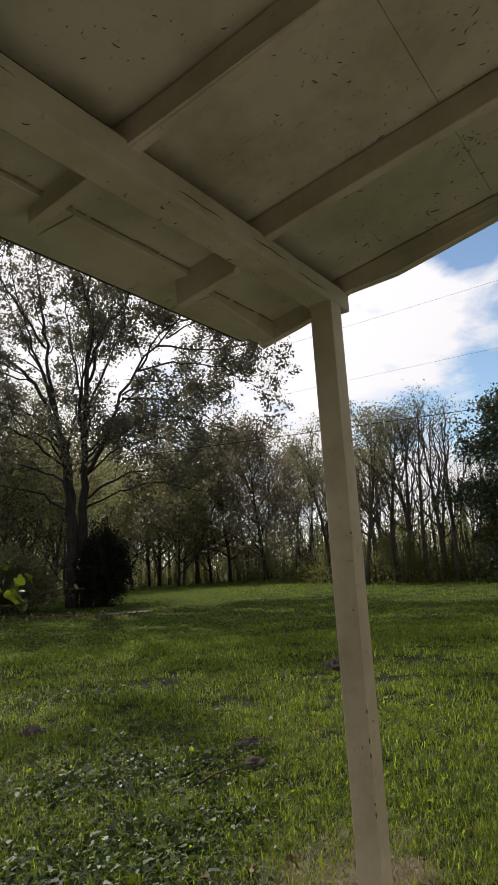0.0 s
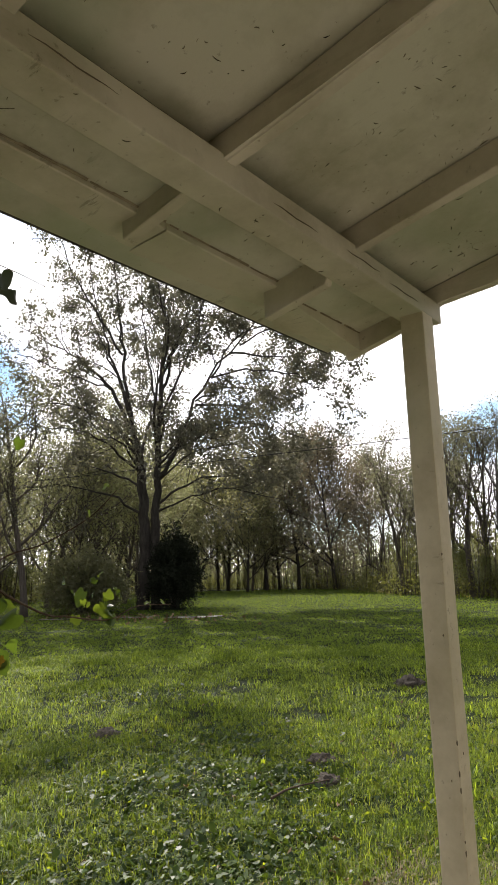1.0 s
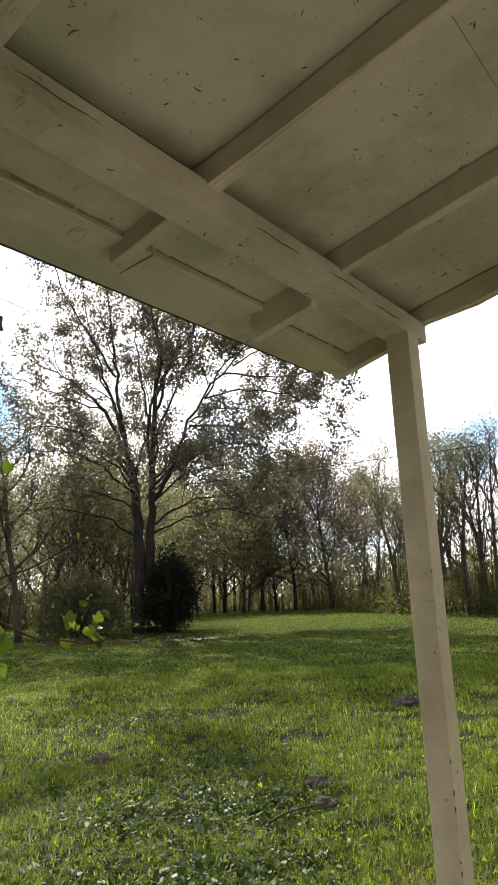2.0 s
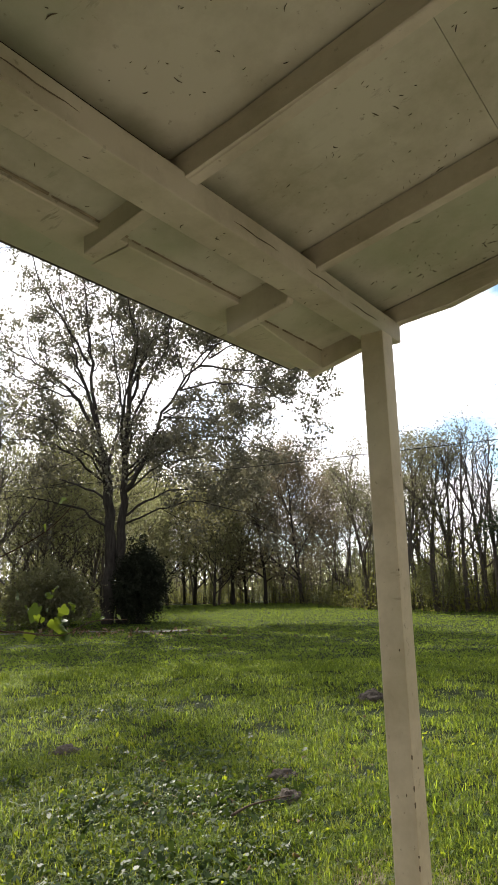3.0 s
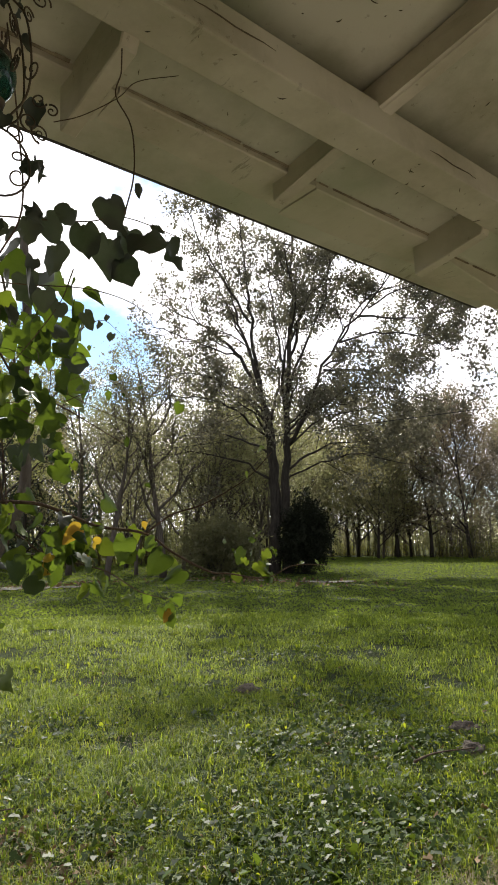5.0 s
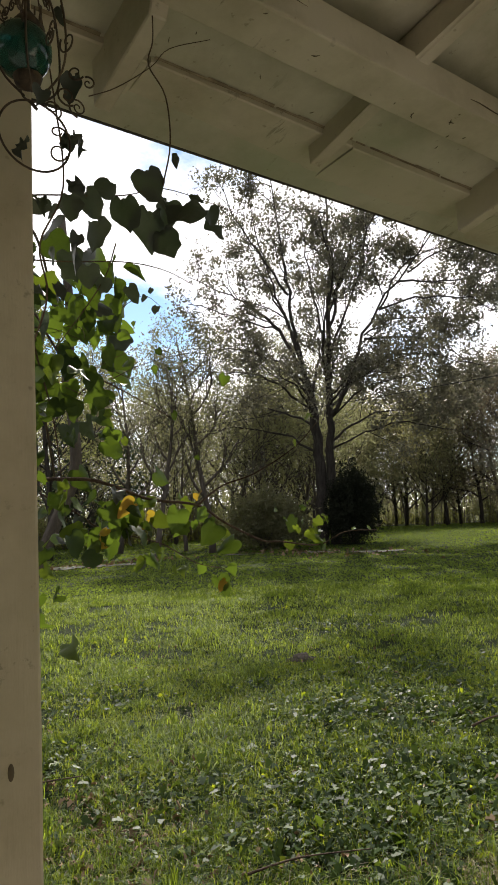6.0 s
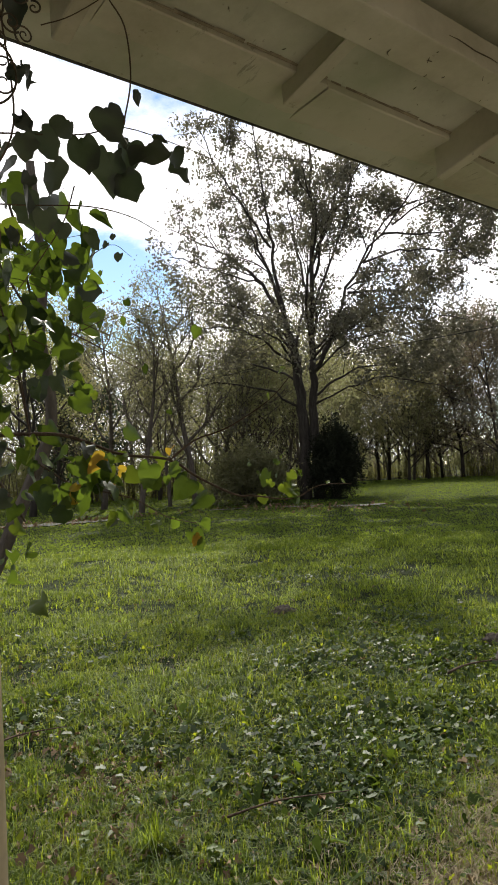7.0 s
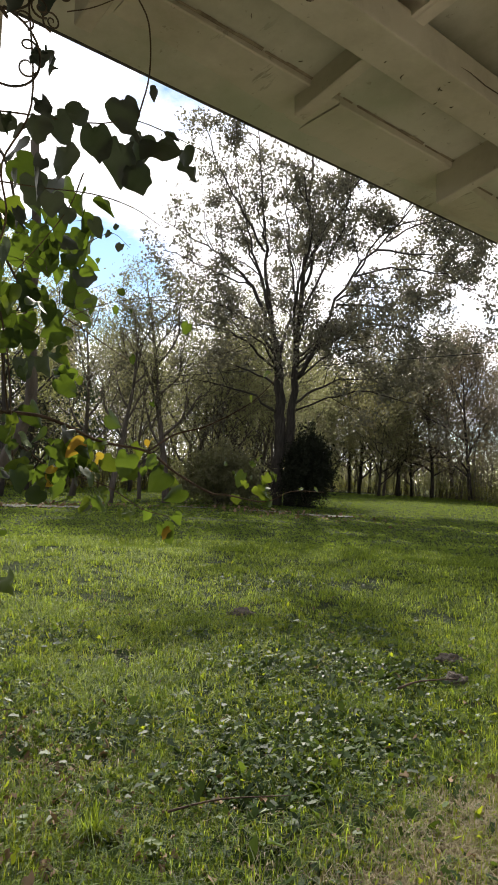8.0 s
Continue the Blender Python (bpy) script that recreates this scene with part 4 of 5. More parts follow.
lines.append(redbud_stem("branch", [(1.31, 3.5, 1.75), (0.9, 2.6, 2.1), (0.62, 1.9, 2.15), (0.66, 1.75, 1.98), (0.78, 1.68, 1.9), (0.9, 1.62, 1.82)], 0.006, 0.001))
lines.append(redbud_stem("branch", [(1.32, 3.35, 2.2), (0.9, 2.5, 2.5), (0.58, 1.8, 2.35), (0.55, 1.7, 2.05), (0.6, 1.68, 1.8), (0.62, 1.66, 1.55)], 0.006, 0.001))
lines.append(redbud_stem("branch", [(0.95, 1.58, 1.58), (1.02, 1.56, 1.63), (1.10, 1.52, 1.66), (1.2, 1.46, 1.73), (1.24, 1.4, 1.80)], 0.003, 0.001))
for i in range(9):
    x, z = rv.uniform(0.55, 0.8), rv.uniform(1.7, 2.2)
    redbud_stem("twig", [(x, 1.75, z), (x + rv.uniform(0.02, 0.1), 1.7, z + rv.uniform(-0.06, 0.08)), (x + rv.uniform(0.1, 0.24), 1.66, z + rv.uniform(-0.1, 0.12))], 0.0014, 0.0006)


def redbud_leaf(p, size, pool):
    hang_leaf(redbud, Vector(p) - OFF, size, rv, pool, -0.55 if rv.random() < 0.3 else None, 1.0)


# the curtain of leaves beside the post, several layers deep
for i in range(255):
    z = 1.26 + 0.98 * rv.random() ** 0.5
    low = z < 1.68
    if 1.55 < z < 1.82 and i % 5 < 4:
        continue
    wide = 0.34 if z > 1.75 else (0.30 if z > 1.5 else 0.14)
    y = 1.62 + (rv.uniform(0.12, 0.5) if low else rv.uniform(-0.14, 0.45))
    x = (0.44 + wide * rv.random() ** 1.5) * y / 1.62
    # few pale leaves higher up: the upper curtain's shade is put into colour
    if low:
        redbud_leaf((x, y, z), rv.uniform(0.045, 0.07), PALES if rv.random() < 0.22 else HEARTS)
    else:
        redbud_leaf((x, y, z), rv.uniform(0.045, 0.08), PALES if rv.random() < 0.03 else (SHADED if rv.random() < 0.08 else HEARTS))
# single leaves on the low branch
low_leaves = [(0.79, 1.57), (0.88, 1.54), (0.84, 1.67), (0.9, 1.83), (0.93, 1.60), (0.65, 1.53), (0.58, 1.52), (0.71, 1.52), (1.06, 1.51), (0.98, 1.53), (0.77, 1.76), (0.72, 1.82), (0.66, 1.82), (1.03, 1.93), (0.99, 1.72), (0.82, 1.52), (0.86, 1.57), (0.96, 1.56), (0.75, 1.6), (0.69, 1.58)]
for x, z in low_leaves:
    redbud_leaf((x, 1.6 + rv.uniform(-0.08, 0.08), z), rv.uniform(0.048, 0.072) * (0.45 if z > 1.7 else 1.0), PALES if rv.random() < 0.3 else HEARTS)
for i in range(64):
    x = rv.uniform(0.52, 1.05)
    z = 1.66 - 0.28 * (x - 0.5) + rv.uniform(-0.14, 0.03)
    kind = rv.random()
    redbud_leaf((x, 1.68 - 0.12 * x + rv.uniform(-0.02, 0.12), z), rv.uniform(0.028, 0.062), HEARTS if kind < 0.5 else (PALES if kind < 0.85 else (SHADED if kind < 0.93 else YELLOWS)))
for x, z in ((0.70, 1.53), (0.68, 1.50), (0.97, 1.61)):
    redbud_leaf((x, 1.6, z), rv.uniform(0.03, 0.045), YELLOWS)
for i in range(13):
    redbud_leaf((1.14 + rv.uniform(-0.03, 0.14), 1.43 + rv.uniform(-0.04, 0.03), 1.5 + rv.uniform(-0.01, 0.07)), rv.uniform(0.014, 0.034), PALES if rv.random() < 0.6 else HEARTS)
for x, z, s in ((1.23, 1.81, 0.026), (1.16, 1.74, 0.02), (1.20, 1.58, 0.022), (1.42, 1.5, 0.02), (1.36, 1.5, 0.018), (0.53, 1.3, 0.06)):
    redbud_leaf((x, 1.42, z), s, PALES)
for x, y, z, s, pool in ((1.17, 1.44, 1.535, 0.05, HEARTS), (1.21, 1.43, 1.50, 0.048, PALES), (1.15, 1.45, 1.475, 0.03, PALES), (1.245, 1.42, 1.475, 0.04, HEARTS)):
    hang_leaf(redbud, Vector((x, y, z)) - OFF, s, rv, pool, -0.55)
for x, y, z in ((0.74, 1.5, 2.03), (0.70, 1.5, 2.0), (0.80, 1.5, 1.97), (0.84, 1.52, 1.93), (0.78, 1.5, 1.92), (0.88, 1.5, 1.95), (0.72, 1.5, 1.93)):
    redbud_leaf((x, y, z), rv.uniform(0.012, 0.03), HEARTS)


# ---- small plants at the porch edge ----
def seedling(x, y, n, size, seed):
    rr = random.Random(seed)
    root = empty("seedling", (x, y, ground_height(x, y)), label="bright light-green seedling with broad leaves", category="seedling", group="seedlings in the lawn")
    link("stalk", Wood().tube([(0, 0, -0.01), (0.005, 0, 0.05), (0.0, 0.006, 0.1)], [0.0025, 0.002, 0.0012], 5).mesh("stalk"), PALE_LEAF, root)
    for i in range(n):
        ob = new("leaf", rr.choice(PALES))
        a = i * 2.4
        ob.matrix_basis = Matrix.Translation((0, 0, 0.04 + 0.06 * i / n)) @ Matrix.Rotation(a, 4, "Z") @ Matrix.Rotation(radians(rr.uniform(0, 25)), 4, "X") @ Matrix.Scale(size * rr.uniform(0.7, 1.2), 4)
        ob.parent = root


seedling(1.53, 2.33, 9, 0.038, 2)
seedling(1.2, 2.8, 6, 0.03, 4)
rng = np.random.default_rng(31)
clump = np.array([[1.42, 2.62, 0.0]]) + rng.normal(size=(150, 3)) * np.array((0.03, 0.03, 0))
tagged(link("grass_clump", blades("grass_clump", clump, np.full(150, 0.17), np.full(150, 0.004), rng, 1.3), GRASS), "tall arching clump of dull green grass", "grass clump")

# ---- the big oak ----
def make_oak():
    base = Vector((26.1, 27.7, 0))
    root = empty("oak_tree", base, label="tall oak with twin trunk and thin dark autumn crown", category="tree")
    rng = np.random.default_rng(12)
    right, deep = Vector((0.728, -0.686, 0)), Vector((0.686, 0.728, 0))

    def world_of(u, z, w=0.0):
        return right * u + deep * w + Vector((0, 0, z))

    wood, tips = Wood(), []
    limbs = [  # u, z, w along each limb, then the radii at its two ends
        ([(-0.38, -0.2, 0), (-0.30, 2.2, 0), (-0.30, 4.5, 0), (-0.5, 7.2, 0.1), (-0.85, 9.4, 0.2)], 0.43, 0.27),
        ([(0.38, -0.2, 0), (0.32, 2.2, 0), (0.30, 4.5, 0), (0.36, 7.2, -0.1), (0.5, 11.3, -0.2), (0.85, 15.8, -0.3), (0.9, 21.6, -0.3)], 0.42, 0.04),
        ([(-0.85, 9.4, 0.2), (-2.2, 12.3, 0.5), (-3.5, 13.7, 0.9), (-5.0, 14.9, 1.2), (-7.6, 16.3, 1.5)], 0.19, 0.03),
        ([(-0.85, 9.4, 0.2), (-1.2, 11.3, 0.1), (-1.55, 14.4, 0), (-1.8, 17, -0.2), (-2.3, 21.6, -0.3)], 0.22, 0.04),
        ([(0.36, 6.8, 0), (1.25, 8.4, -0.4), (2.5, 11.3, -0.9), (4.4, 14.0, -1.4), (7.2, 17.4, -1.9)], 0.22, 0.04),
        ([(0.6, 12, -0.2), (1.3, 14.4, 0.4), (2.0, 16.8, 0.8), (3.1, 21.2, 1.0)], 0.16, 0.03),
        ([(4.4, 14, -1.4), (6.0, 14.0, -1.2), (7.8, 14.0, -0.8), (10.4, 14.6, -0.4)], 0.10, 0.03),
        ([(2.5, 11.1, -0.9), (4.7, 11.2, -0.4), (6.4, 10.8, 0.2), (8.6, 9.6, 0.6)], 0.11, 0.03),
        ([(3.4, 12.6, -1.1), (5.2, 12.8, -2.2), (7.4, 12.4, -2.8), (9.4, 11.4, -3.2)], 0.10, 0.03),
        ([(-1.2, 11.3, 0.1), (-2.2, 14.0, 1.6), (-3.2, 16.4, 2.4), (-4.4, 20.0, 2.8)], 0.13, 0.03),
        ([(-1.55, 14.2, 0), (-3.0, 16.4, -1.2), (-4.2, 18.4, -1.8), (-5.0, 20.6, -2.2)], 0.11, 0.03),
        ([(1.0, 14, 0), (2.4, 16, -1.4), (3.8, 18.2, -2.0), (5.0, 20.0, -2.4)], 0.11, 0.03),
        ([(3.4, 12.6, -1.1), (5.4, 15.6, -0.4), (8.6, 16.4, 0.2)], 0.10, 0.03),
        ([(-0.5, 7.4, 0), (-2, 8.6, -0.8), (-3.8, 9.4, -1.6), (-6.8, 9.6, -2.4)], 0.12, 0.03),
        ([(-0.6, 8.2, 0.1), (-2.0, 10.0, 1.0), (-3.8, 11.4, 1.8), (-6.2, 12.4, 2.4)], 0.12, 0.03),
        ([(0.35, 5.6, 0), (2, 6.8, 0.9), (4.0, 7.5, 1.8), (7.2, 7.4, 2.6)], 0.13, 0.03),
        ([(-0.4, 8.6, 0.1), (-0.2, 10.5, 2.2), (0.3, 13, 4.0), (0.6, 16.5, 5.2)], 0.16, 0.04),
        ([(0.4, 8.8, -0.1), (0.2, 11, -2.4), (0.9, 13.5, -4.2), (0.4, 16.4, -5.4)], 0.16, 0.04),
        ([(0.4, 7.6, 0), (1.2, 8.4, -2.0), (2.2, 8.6, -4.0), (3.2, 8.2, -5.6)], 0.12, 0.03),
        ([(-0.4, 7.0, 0), (-1.0, 8.0, -2.2), (-1.6, 8.4, -4.2), (-2.6, 8.2, -5.8)], 0.12, 0.03),
        ([(0.4, 7.4, 0), (1.4, 8.8, 1.8), (2.6, 9.8, 3.4), (3.6, 10.2, 5.0)], 0.12, 0.03),
        ([(1.25, 8.4, -0.4), (3.2, 9.4, -1.8), (5.6, 9.6, -2.8), (8.0, 8.6, -3.4)], 0.10, 0.03),
        ([(0.4, 6.9, 0), (2.4, 8.6, 0.6), (5.0, 9.2, 1.4), (8.0, 8.0, 2.0)], 0.10, 0.03),
        ([(2.5, 11.3, -0.9), (4.6, 12.6, 0.8), (7.0, 12.6, 2.0), (9.2, 11.6, 2.6)], 0.09, 0.03),
        ([(5.0, 14.4, -1.5), (7.0, 15.4, -2.0), (9.8, 15.0, -2.6)], 0.08, 0.03),
        ([(-0.3, 5.0, 0), (-2.4, 6.2, -0.4), (-5.0, 6.6, -0.8), (-8.6, 6.3, -1.2)], 0.11, 0.03),
        ([(-0.4, 6.4, 0), (-2.2, 7.6, 1.2), (-4.4, 8.2, 2.2), (-7.4, 7.6, 3.0)], 0.11, 0.03),
        ([(-0.7, 8.8, 0.1), (-2.6, 10.4, -0.8), (-4.8, 11.0, -1.2), (-7.8, 10.8, -1.4)], 0.11, 0.03),
        ([(0.35, 5.2, 0), (2.2, 5.9, -0.8), (4.4, 6.2, -1.4), (6.8, 5.6, -1.8)], 0.10, 0.03),
        ([(0.45, 10.2, -0.1), (1.6, 12.6, -1.0), (2.6, 15.2, -1.2), (3.2, 18.6, -1.4)], 0.14, 0.03),
        ([(-0.95, 10.0, 0.2), (-1.9, 13.2, -0.8), (-2.8, 16.0, -1.0), (-3.4, 19.4, -1.0)], 0.14, 0.03),
        ([(0.5, 11.0, -0.2), (0.0, 13.6, 0.9), (-0.4, 17.0, 1.4), (-0.6, 20.6, 1.6)], 0.13, 0.03),
        ([(-2.2, 12.3, 0.5), (-3.8, 12.6, -0.6), (-5.6, 13.2, -1.4), (-7.0, 13.6, -2.0)], 0.08, 0.03),
    ]
    for i, (pts, r0, r1) in enumerate(limbs):
        line = smooth_line([world_of(u, z, w) for u, z, w in pts], 4)
        line = [p + Vector(rng.normal(size=3)) * (0.06 if j else 0) for j, p in enumerate(line)]
        slim = 0.84 if r0 > 0.3 else 0.66
        wood.tube(line, taper(len(line), r0 * slim, r1 * slim), 9 if r0 > 0.3 else 6)
        if i == 0:
            continue
        length = sum((a - b).length for a, b in zip(line, line[1:]))
        branch_along(wood, tips, line, max(r0 * 0.42, 0.045), min(length, 7.0) * 0.55, 1, 3, rng, 0.05, (7, 8), 0.16, 0.5 if i == 1 else 0.3)
    link("trunk", wood.mesh("trunk"), OAK_BARK, root)
    full = [p for p in tips if noise.noise(p * 0.9) + rng.uniform(-0.2, 0.75) + 0.06 * max(min(p.dot(right), 4), -6) > 0.06]
    knots = [p for p in full if rng.random() < 0.45]
    at = np.concatenate([spray(full, 4, 0.24, rng), spray(knots, 11, 0.16, rng), spray(tips[::2], 1, 0.4, rng)])
    at[:, 2] -= 0.1
    link("crown", leaf_cloud("crown", at, 0.21, rng, slim=0.58), OAK_LEAF, root)


make_oak()


def shrub(name, at, wide, tall, leaf, n, seed, size, label, cone=0.3):
    rng = np.random.default_rng(seed)
    root = empty(name, at, label=label, category="shrub")
    wood = Wood()
    for i in range(26):
        a, s = rng.uniform(0, 6.28), rng.uniform(0.1, 0.8)
        top = Vector((math.cos(a) * wide * s * 0.8, math.sin(a) * wide * s * 0.8, tall * rng.uniform(0.55, 0.95) * (1 - 0.4 * s)))
        wood.tube([(math.cos(a) * 0.15, math.sin(a) * 0.15, -0.05), top * 0.5 + Vector(rng.normal(size=3)) * 0.1, top], [0.05, 0.03, 0.01], 4)
    link("stems", wood.mesh("stems"), GREY_BARK, root)
    d = rng.normal(size=(n, 3))
    d /= np.linalg.norm(d, axis=1)[:, None]
    lump = np.array([0.95 + 0.5 * noise.noise(Vector(q) * 2.4 + Vector((seed, 0, 0))) + 0.5 * noise.noise(Vector(q) * 6) + 0.35 * noise.noise(Vector(q) * 14) for q in d])
    rad = lump * rng.random(n) ** 0.35
    z = np.clip(d[:, 2] * rad * 0.5 + 0.48, 0.01, 1.3)
    spread = wide * (1 - cone * z)
    p = np.stack([d[:, 0] * rad * spread, d[:, 1] * rad * spread, z * tall], axis=1)
    link("leaves", leaf_cloud("leaves", p, size, rng), leaf, root)


shrub("evergreen_shrub", (26.6, 26.3, 0), 1.55, 4.2, HOLLY_LEAF, 38000, 3, 0.11, "very dark dense evergreen shrub against the oak trunk", 0.3)
shrub("shrub", (22.6, 28.9, 0), 2.5, 3.3, BUSH_LEAF, 16000, 8, 0.15, "loose olive-brown shrub beside the oak")
shrub("shrub", (24.6, 30.2, 0), 1.8, 3.0, BUSH_LEAF, 5000, 18, 0.15, "low olive-brown shrub behind the oak")

# ---- woods at the edge of the lawn ----
v_oak = generic_tree("broadleaf_tree", 101, 15.0, WOOD_LEAF, OAK_BARK, 9, 0.22, 0.5, fan=(4, 5), first=0.16, crown_w=0.5)
v_round = generic_tree("broadleaf_tree", 102, 13.0, RUSSET_LEAF, OAK_BARK, 12, 0.24, 0.5, fan=(4, 5), first=0.14, crown_w=0.56)
v_thin = generic_tree("broadleaf_tree", 103, 11.5, GREY_LEAF, GREY_BARK, 4, 0.17, 0.34, fan=(4, 5), first=0.28, lift=0.16, crown_w=0.40)
v_bare = generic_tree("broadleaf_tree", 104, 11.0, GREY_LEAF, GREY_BARK, 1, 0.14, 0.28, fan=(3, 5), first=0.3, lift=0.2, crown_w=0.40, limbs=8)
v_gold = generic_tree("broadleaf_tree", 105, 10.0, AUTUMN_LEAF, GREY_BARK, 5, 0.17, 0.42, fan=(4, 5), first=0.13, crown_w=0.5, limbs=11)
v_tall = generic_tree("broadleaf_tree", 106, 16.5, AUTUMN_LEAF, GREY_BARK, 5, 0.16, 0.36, fan=(4, 6), first=0.25, lift=0.16, crown_w=0.38, limbs=11)
v_olive = generic_tree("broadleaf_tree", 109, 12.0, OLIVE_LEAF, OAK_BARK, 8, 0.21, 0.5, fan=(4, 5), first=0.10, crown_w=0.52, limbs=11)
v_cedar = generic_tree("cedar_tree", 107, 11.5, PINE_LEAF, GREY_BARK, 13, 0.22, 0.33, fan=(4, 5), first=0.08, lift=-0.02, crown_w=0.30, limbs=16)
v_sap = generic_tree("sapling_tree", 108, 5.5, WOOD_LEAF, GREY_BARK, 20, 0.15, 0.38, deepest=2, fan=(5, 6), first=0.15, limbs=10, trunk_r=0.04)
LABELS = {v_olive: ("shady olive-leaved tree at the edge of the wood", "tree"), v_oak: ("leafy green broadleaf tree at the wood's edge", "tree"), v_round: ("brownish full-crowned tree at the far lawn edge", "tree"), v_thin: ("slender thinly leaved tree in the wood", "tree"), v_bare: ("nearly bare slender grey tree in the wood", "tree"),
          v_gold: ("low tree with olive and yellowing leaves", "tree"), v_tall: ("tall wispy tree with thin autumn leaves", "tree"), v_cedar: ("dense dark green cedar at the wood's edge", "tree"), v_sap: ("young green sapling under the wood's edge", "tree")}
for ob, (label, category) in LABELS.items():
    tagged(ob, label, category, "trees of the wood")
placed = set()
rt = random.Random(8)


def plant(kind, heading, distance, scale=1.0):
    p = polar(heading, distance)
    m = Matrix.Translation(p) @ Matrix.Rotation(rt.uniform(0, 6.28), 4, "Z") @ Matrix.Scale(scale, 4)
    if kind not in placed:
        placed.add(kind)
        kind.matrix_basis = m
        return kind
    ob = copy_thing(kind, Matrix.Identity(4))
    ob.matrix_basis = m
    return ob


def edge_distance(h):
    """How far the edge of the wood lies from the porch, by heading."""
    table = ((-10, 36), (12, 40), (20, 43), (26, 50), (31, 74), (36, 84), (43, 92), (50, 78), (56, 60), (64, 56), (75, 52), (95, 48))
    for (a, d0), (b, d1) in zip(table, table[1:]):
        if a <= h <= b:
            return d0 + (d1 - d0) * (h - a) / (b - a)
    return 45


# the trees that stand out
for kind, heading, distance, scale in ((v_round, 31.6, 75, 1.14), (v_round, 34.6, 79, 1.12), (v_round, 33.0, 84, 1.2), (v_oak, 37.2, 80, 1.0), (v_thin, 23.5, 44, 0.95), (v_thin, 21.0, 45, 1.0), (v_bare, 18.6, 43.5, 1.0),
                                       (v_bare, 17.2, 45, 1.05), (v_bare, 19.8, 46, 1.0), (v_cedar, 11.2, 41, 1.0), (v_cedar, 8.6, 42, 1.1), (v_tall, 56.4, 35, 0.72), (v_thin, 61.0, 33, 0.86),
                                       (v_gold, 53.0, 44, 1.0), (v_gold, 58.6, 38, 0.75), (v_cedar, 66.0, 52, 1.0), (v_thin, 64.0, 40, 1.0), (v_oak, 69.5, 36, 0.8), (v_oak, 75.0, 44, 0.9),
                                       (v_gold, 49.5, 52, 1.05), (v_gold, 42.6, 84, 1.1), (v_oak, 45.8, 82, 0.95), (v_gold, 40.4, 86, 1.1), (v_oak, 51.0, 58, 0.8), (v_gold, 47.5, 50, 1.0), (v_gold, 44.6, 80, 1.1), (v_oak, 48.6, 62, 0.85), (v_thin, 26.2, 52, 1.05), (v_thin, 22.2, 49, 1.1), (v_round, 29.2, 80, 0.95), (v_round, 28.0, 66, 0.8), (v_round, 37.4, 86, 1.1), (v_round, 39.6, 90, 1.05), (v_gold, 38.4, 78, 1.0), (v_thin, 24.8, 56, 1.0), (v_bare, 16.2, 42, 0.95), (v_gold, 54.8, 46, 0.95), (v_gold, 51.6, 47, 0.9),
                                       (v_olive, 36.2, 82, 0.95), (v_olive, 38.8, 76, 0.9), (v_olive, 41.2, 88, 1.1), (v_olive, 43.4, 86, 1.1), (v_olive, 45.6, 72, 0.95), (v_olive, 47.8, 70, 0.9), (v_olive, 50.2, 66, 0.9), (v_olive, 52.4, 60, 0.85),
                                       (v_olive, 59.4, 52, 0.78), (v_olive, 67.5, 47, 0.85), (v_tall, 51.5, 47, 0.85), (v_gold, 54.2, 48, 1.2), (v_gold, 48.8, 50, 1.2), (v_olive, 40.4, 84, 1.3), (v_olive, 44.2, 82, 1.25)):
    plant(kind, heading, distance, scale)
h = 3.0
while h < 84:
    d = edge_distance(h)
    s = 0.75 + 0.35 * rt.random()
    kind = rt.choice((v_thin, v_bare, v_bare)) if h < 29 else rt.choice((v_gold, v_oak, v_tall, v_thin, v_gold))
    plant(kind, h, d + rt.uniform(2, 12), s * (0.8 if 38 < h < 52 else 0.92))
    plant(v_sap, h + rt.uniform(-1, 1), d + rt.uniform(0, 4), rt.uniform(0.45, 0.9) * (0.85 if h < 29 else 1))
    h += rt.uniform(1.7, 2.7)


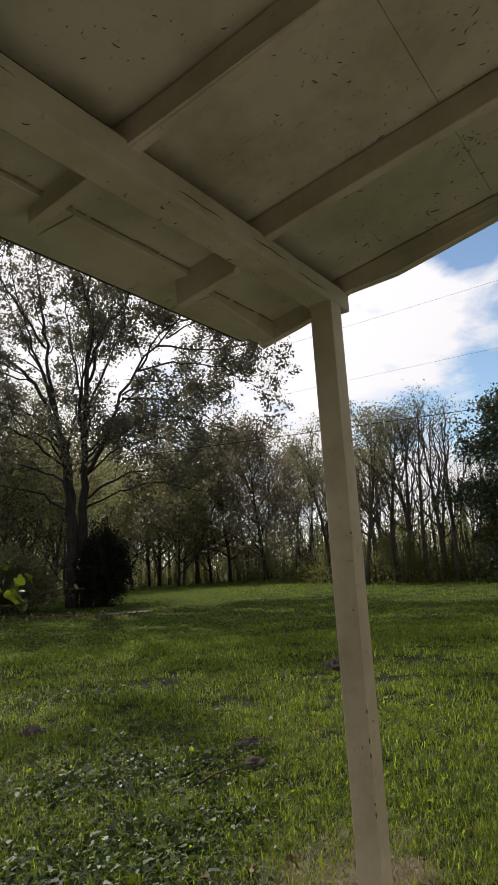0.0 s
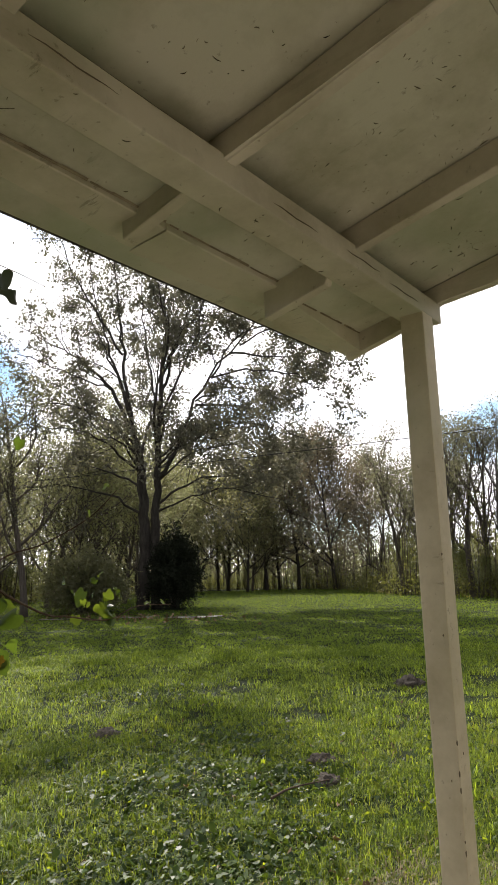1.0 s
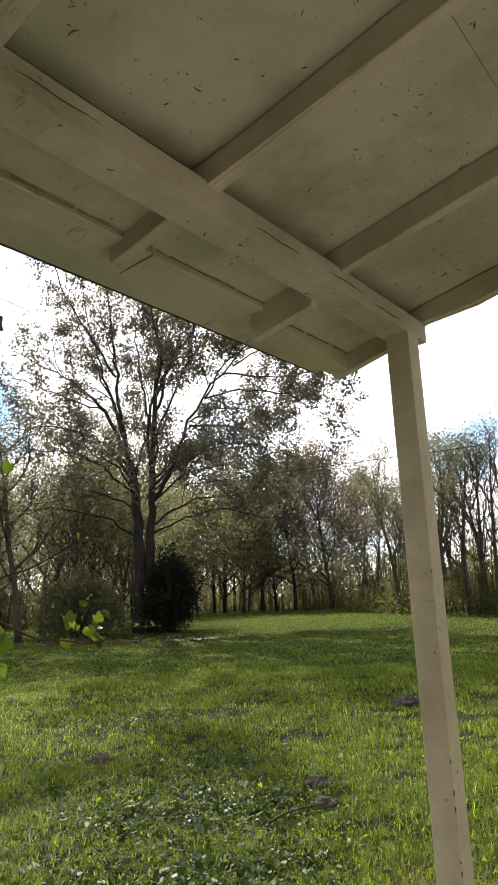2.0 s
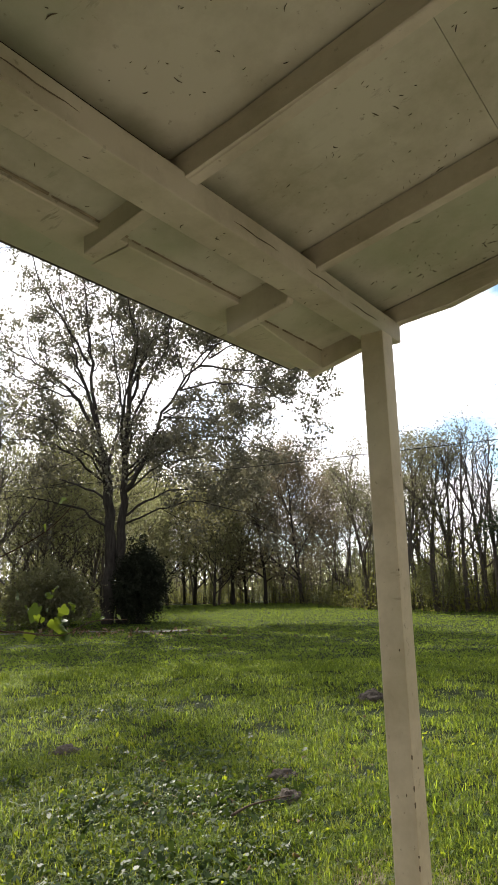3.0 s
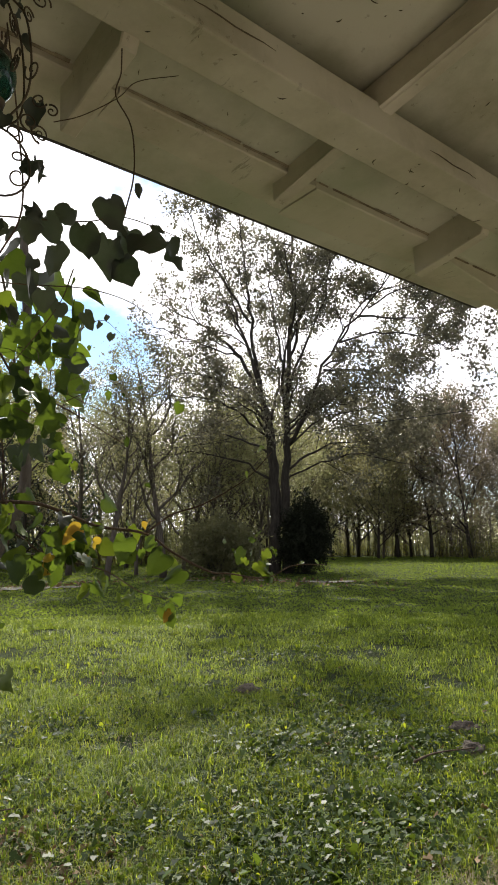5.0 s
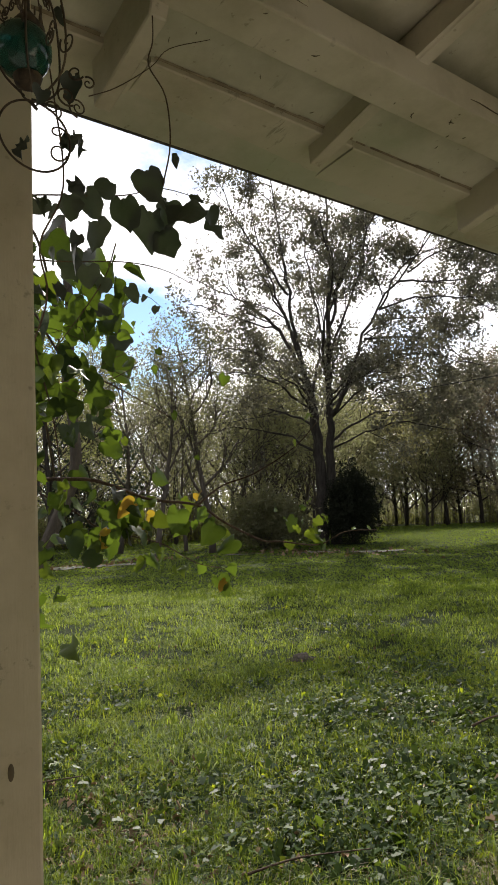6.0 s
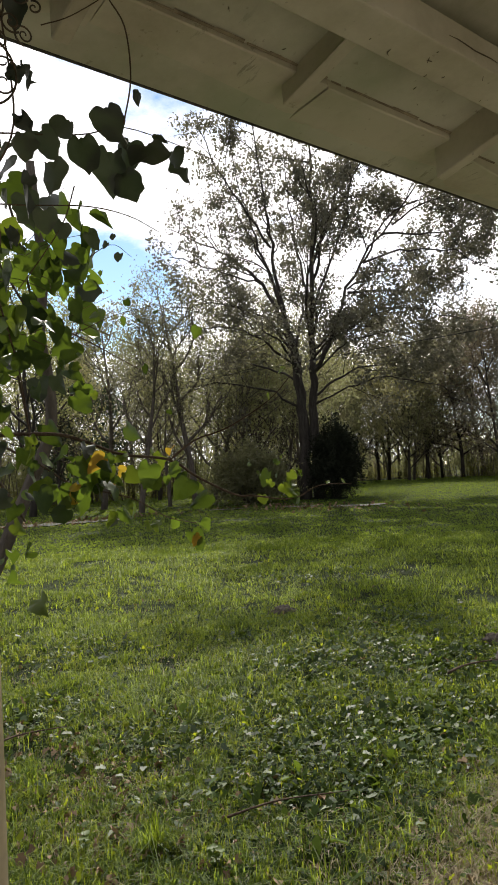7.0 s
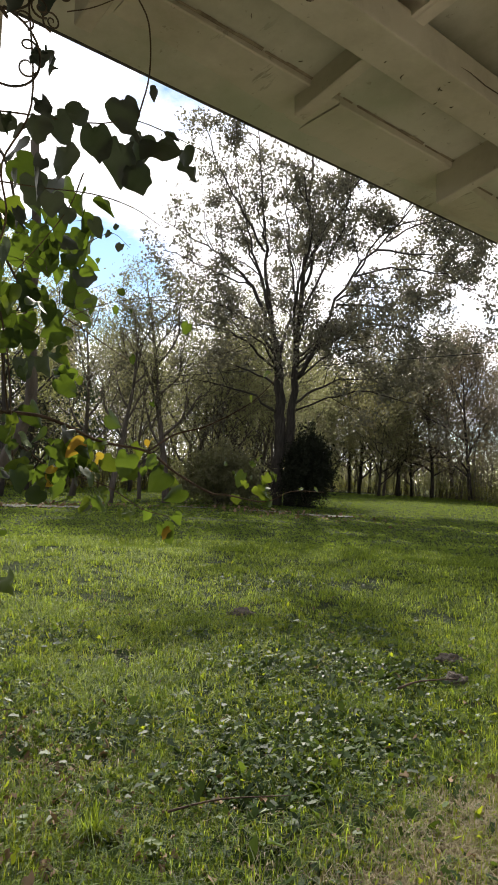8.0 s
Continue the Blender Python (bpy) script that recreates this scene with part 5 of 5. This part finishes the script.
def make_undergrowth():
    rng = np.random.default_rng(44)
    stems, pts = Wood(), []
    for i in range(1300):
        h = rng.uniform(2, 84)
        p = polar(h, edge_distance(h) + rng.uniform(-0.5, 9))
        tall = rng.uniform(1.2, 7.5)
        top = p + Vector((rng.normal() * 0.5, rng.normal() * 0.5, tall))
        stems.tube([p - Vector((0, 0, 0.1)), p.lerp(top, 0.5) + Vector(rng.normal(size=3)) * 0.12, top], [0.05, 0.035, 0.012], 4)
        n = int(rng.integers(30, 120))
        low = rng.random() < 0.6
        q = np.array(tuple(p)) + rng.normal(size=(n, 3)) * np.array((0.9, 0.9, 0.6)) + np.array((0, 0, 0.7 if low else tall * 0.8))
        q[:, 2] = np.abs(q[:, 2])
        pts.append(q)
    tagged(link("thicket_stems", stems.mesh("thicket_stems"), GREY_BARK), "thin grey upright stems of a woodland thicket", "thicket", kind="stuff")
    tagged(link("thicket_leaves", leaf_cloud("thicket_leaves", np.concatenate(pts), 0.17, rng), THICKET_LEAF), "olive undergrowth along the wood's edge", "undergrowth", kind="stuff")
    # the depth of the wood, thinner and lower where the trees stand apart
    n = 78000
    h = rng.uniform(6, 72, n)
    r = np.array([edge_distance(v) for v in h]) + rng.uniform(9, 34, n)
    top = np.clip(6.2 + 2.6 * np.sin(h * 1.3) + 1.8 * np.sin(h * 3.7 + 1) + 1.2 * np.sin(h * 9.1), 3.0, 11.0) * np.clip((h - 18) / 10, 0.5, 1)
    z = top * rng.random(n) ** 0.8
    deep_pts = np.stack([np.cos(np.radians(h)) * r, np.sin(np.radians(h)) * r, z], axis=1)
    deep_pts = deep_pts[(h < 50) | (rng.random(n) < 0.4)]
    deep_pts = deep_pts[patch(deep_pts, 0.35, 3.0) + rng.uniform(-0.35, 0.4, len(deep_pts)) > -0.1]
    tagged(link("wood_interior", leaf_cloud("wood_interior", deep_pts, 0.34, rng), BUSH_LEAF), "dim olive foliage in the depth of the wood", "woods", kind="stuff")
    # far woods beyond the field, low on the horizon
    n = 26000
    a = np.radians(rng.uniform(-40, 130, n))
    r = rng.uniform(170, 230, n)
    z = np.abs(rng.normal(size=n)) * 4.2 * (1 + 0.35 * np.sin(a * 23) + 0.2 * np.sin(a * 61))
    far_pts = np.stack([np.cos(a) * r, np.sin(a) * r, z], axis=1)
    tagged(link("far_woods", leaf_cloud("far_woods", far_pts, 1.7, rng), BUSH_LEAF), "hazy far woods across an open field", "woods", kind="stuff")


make_undergrowth()


# ---- overhead wires and field fence ----
def wire(a, b, sag, r, label):
    a, b = Vector(a), Vector(b)
    line = [a.lerp(b, i / 24) - Vector((0, 0, sag * 4 * (i / 24) * (1 - i / 24))) for i in range(25)]
    ob = link("overhead_wire", Wood().tube(line, [r] * 25, 5).mesh("overhead_wire"), WIRE)
    tagged(ob, label, "wire", "overhead wires")


wire((18.0, 52.0, 7.4), (24.5, -4.0, 6.25), 0.25, 0.014, "black overhead cable sagging across the lawn")
wire((22.5, 30.0, 9.6), (25.2, -8.0, 12.0), 0.3, 0.004, "thin grey overhead wire against the clouds")
wire((25.3, 30.0, 8.9), (24.3, -8.0, 8.6), 0.1, 0.004, "thin grey overhead wire against the clouds")

fence = empty("wire_fence", (0, 0, 0), label="low grey wire fence beyond the wood's edge", category="fence")
posts = [polar(30 + 1.5 * i, edge_distance(30 + 1.5 * i) + 11) for i in range(19)]
for p in posts:
    link("fence_post", Wood().tube([p - Vector((0, 0, 0.1)), p + Vector((0, 0, 1.25))], [0.07, 0.06], 6).mesh("fence_post"), GREY_BARK, fence)
for zz in (0.4, 0.8, 1.15):
    link("fence_wire", Wood().tube([p + Vector((0, 0, zz)) for p in posts], [0.015] * len(posts), 4).mesh("fence_wire"), CONCRETE, fence)
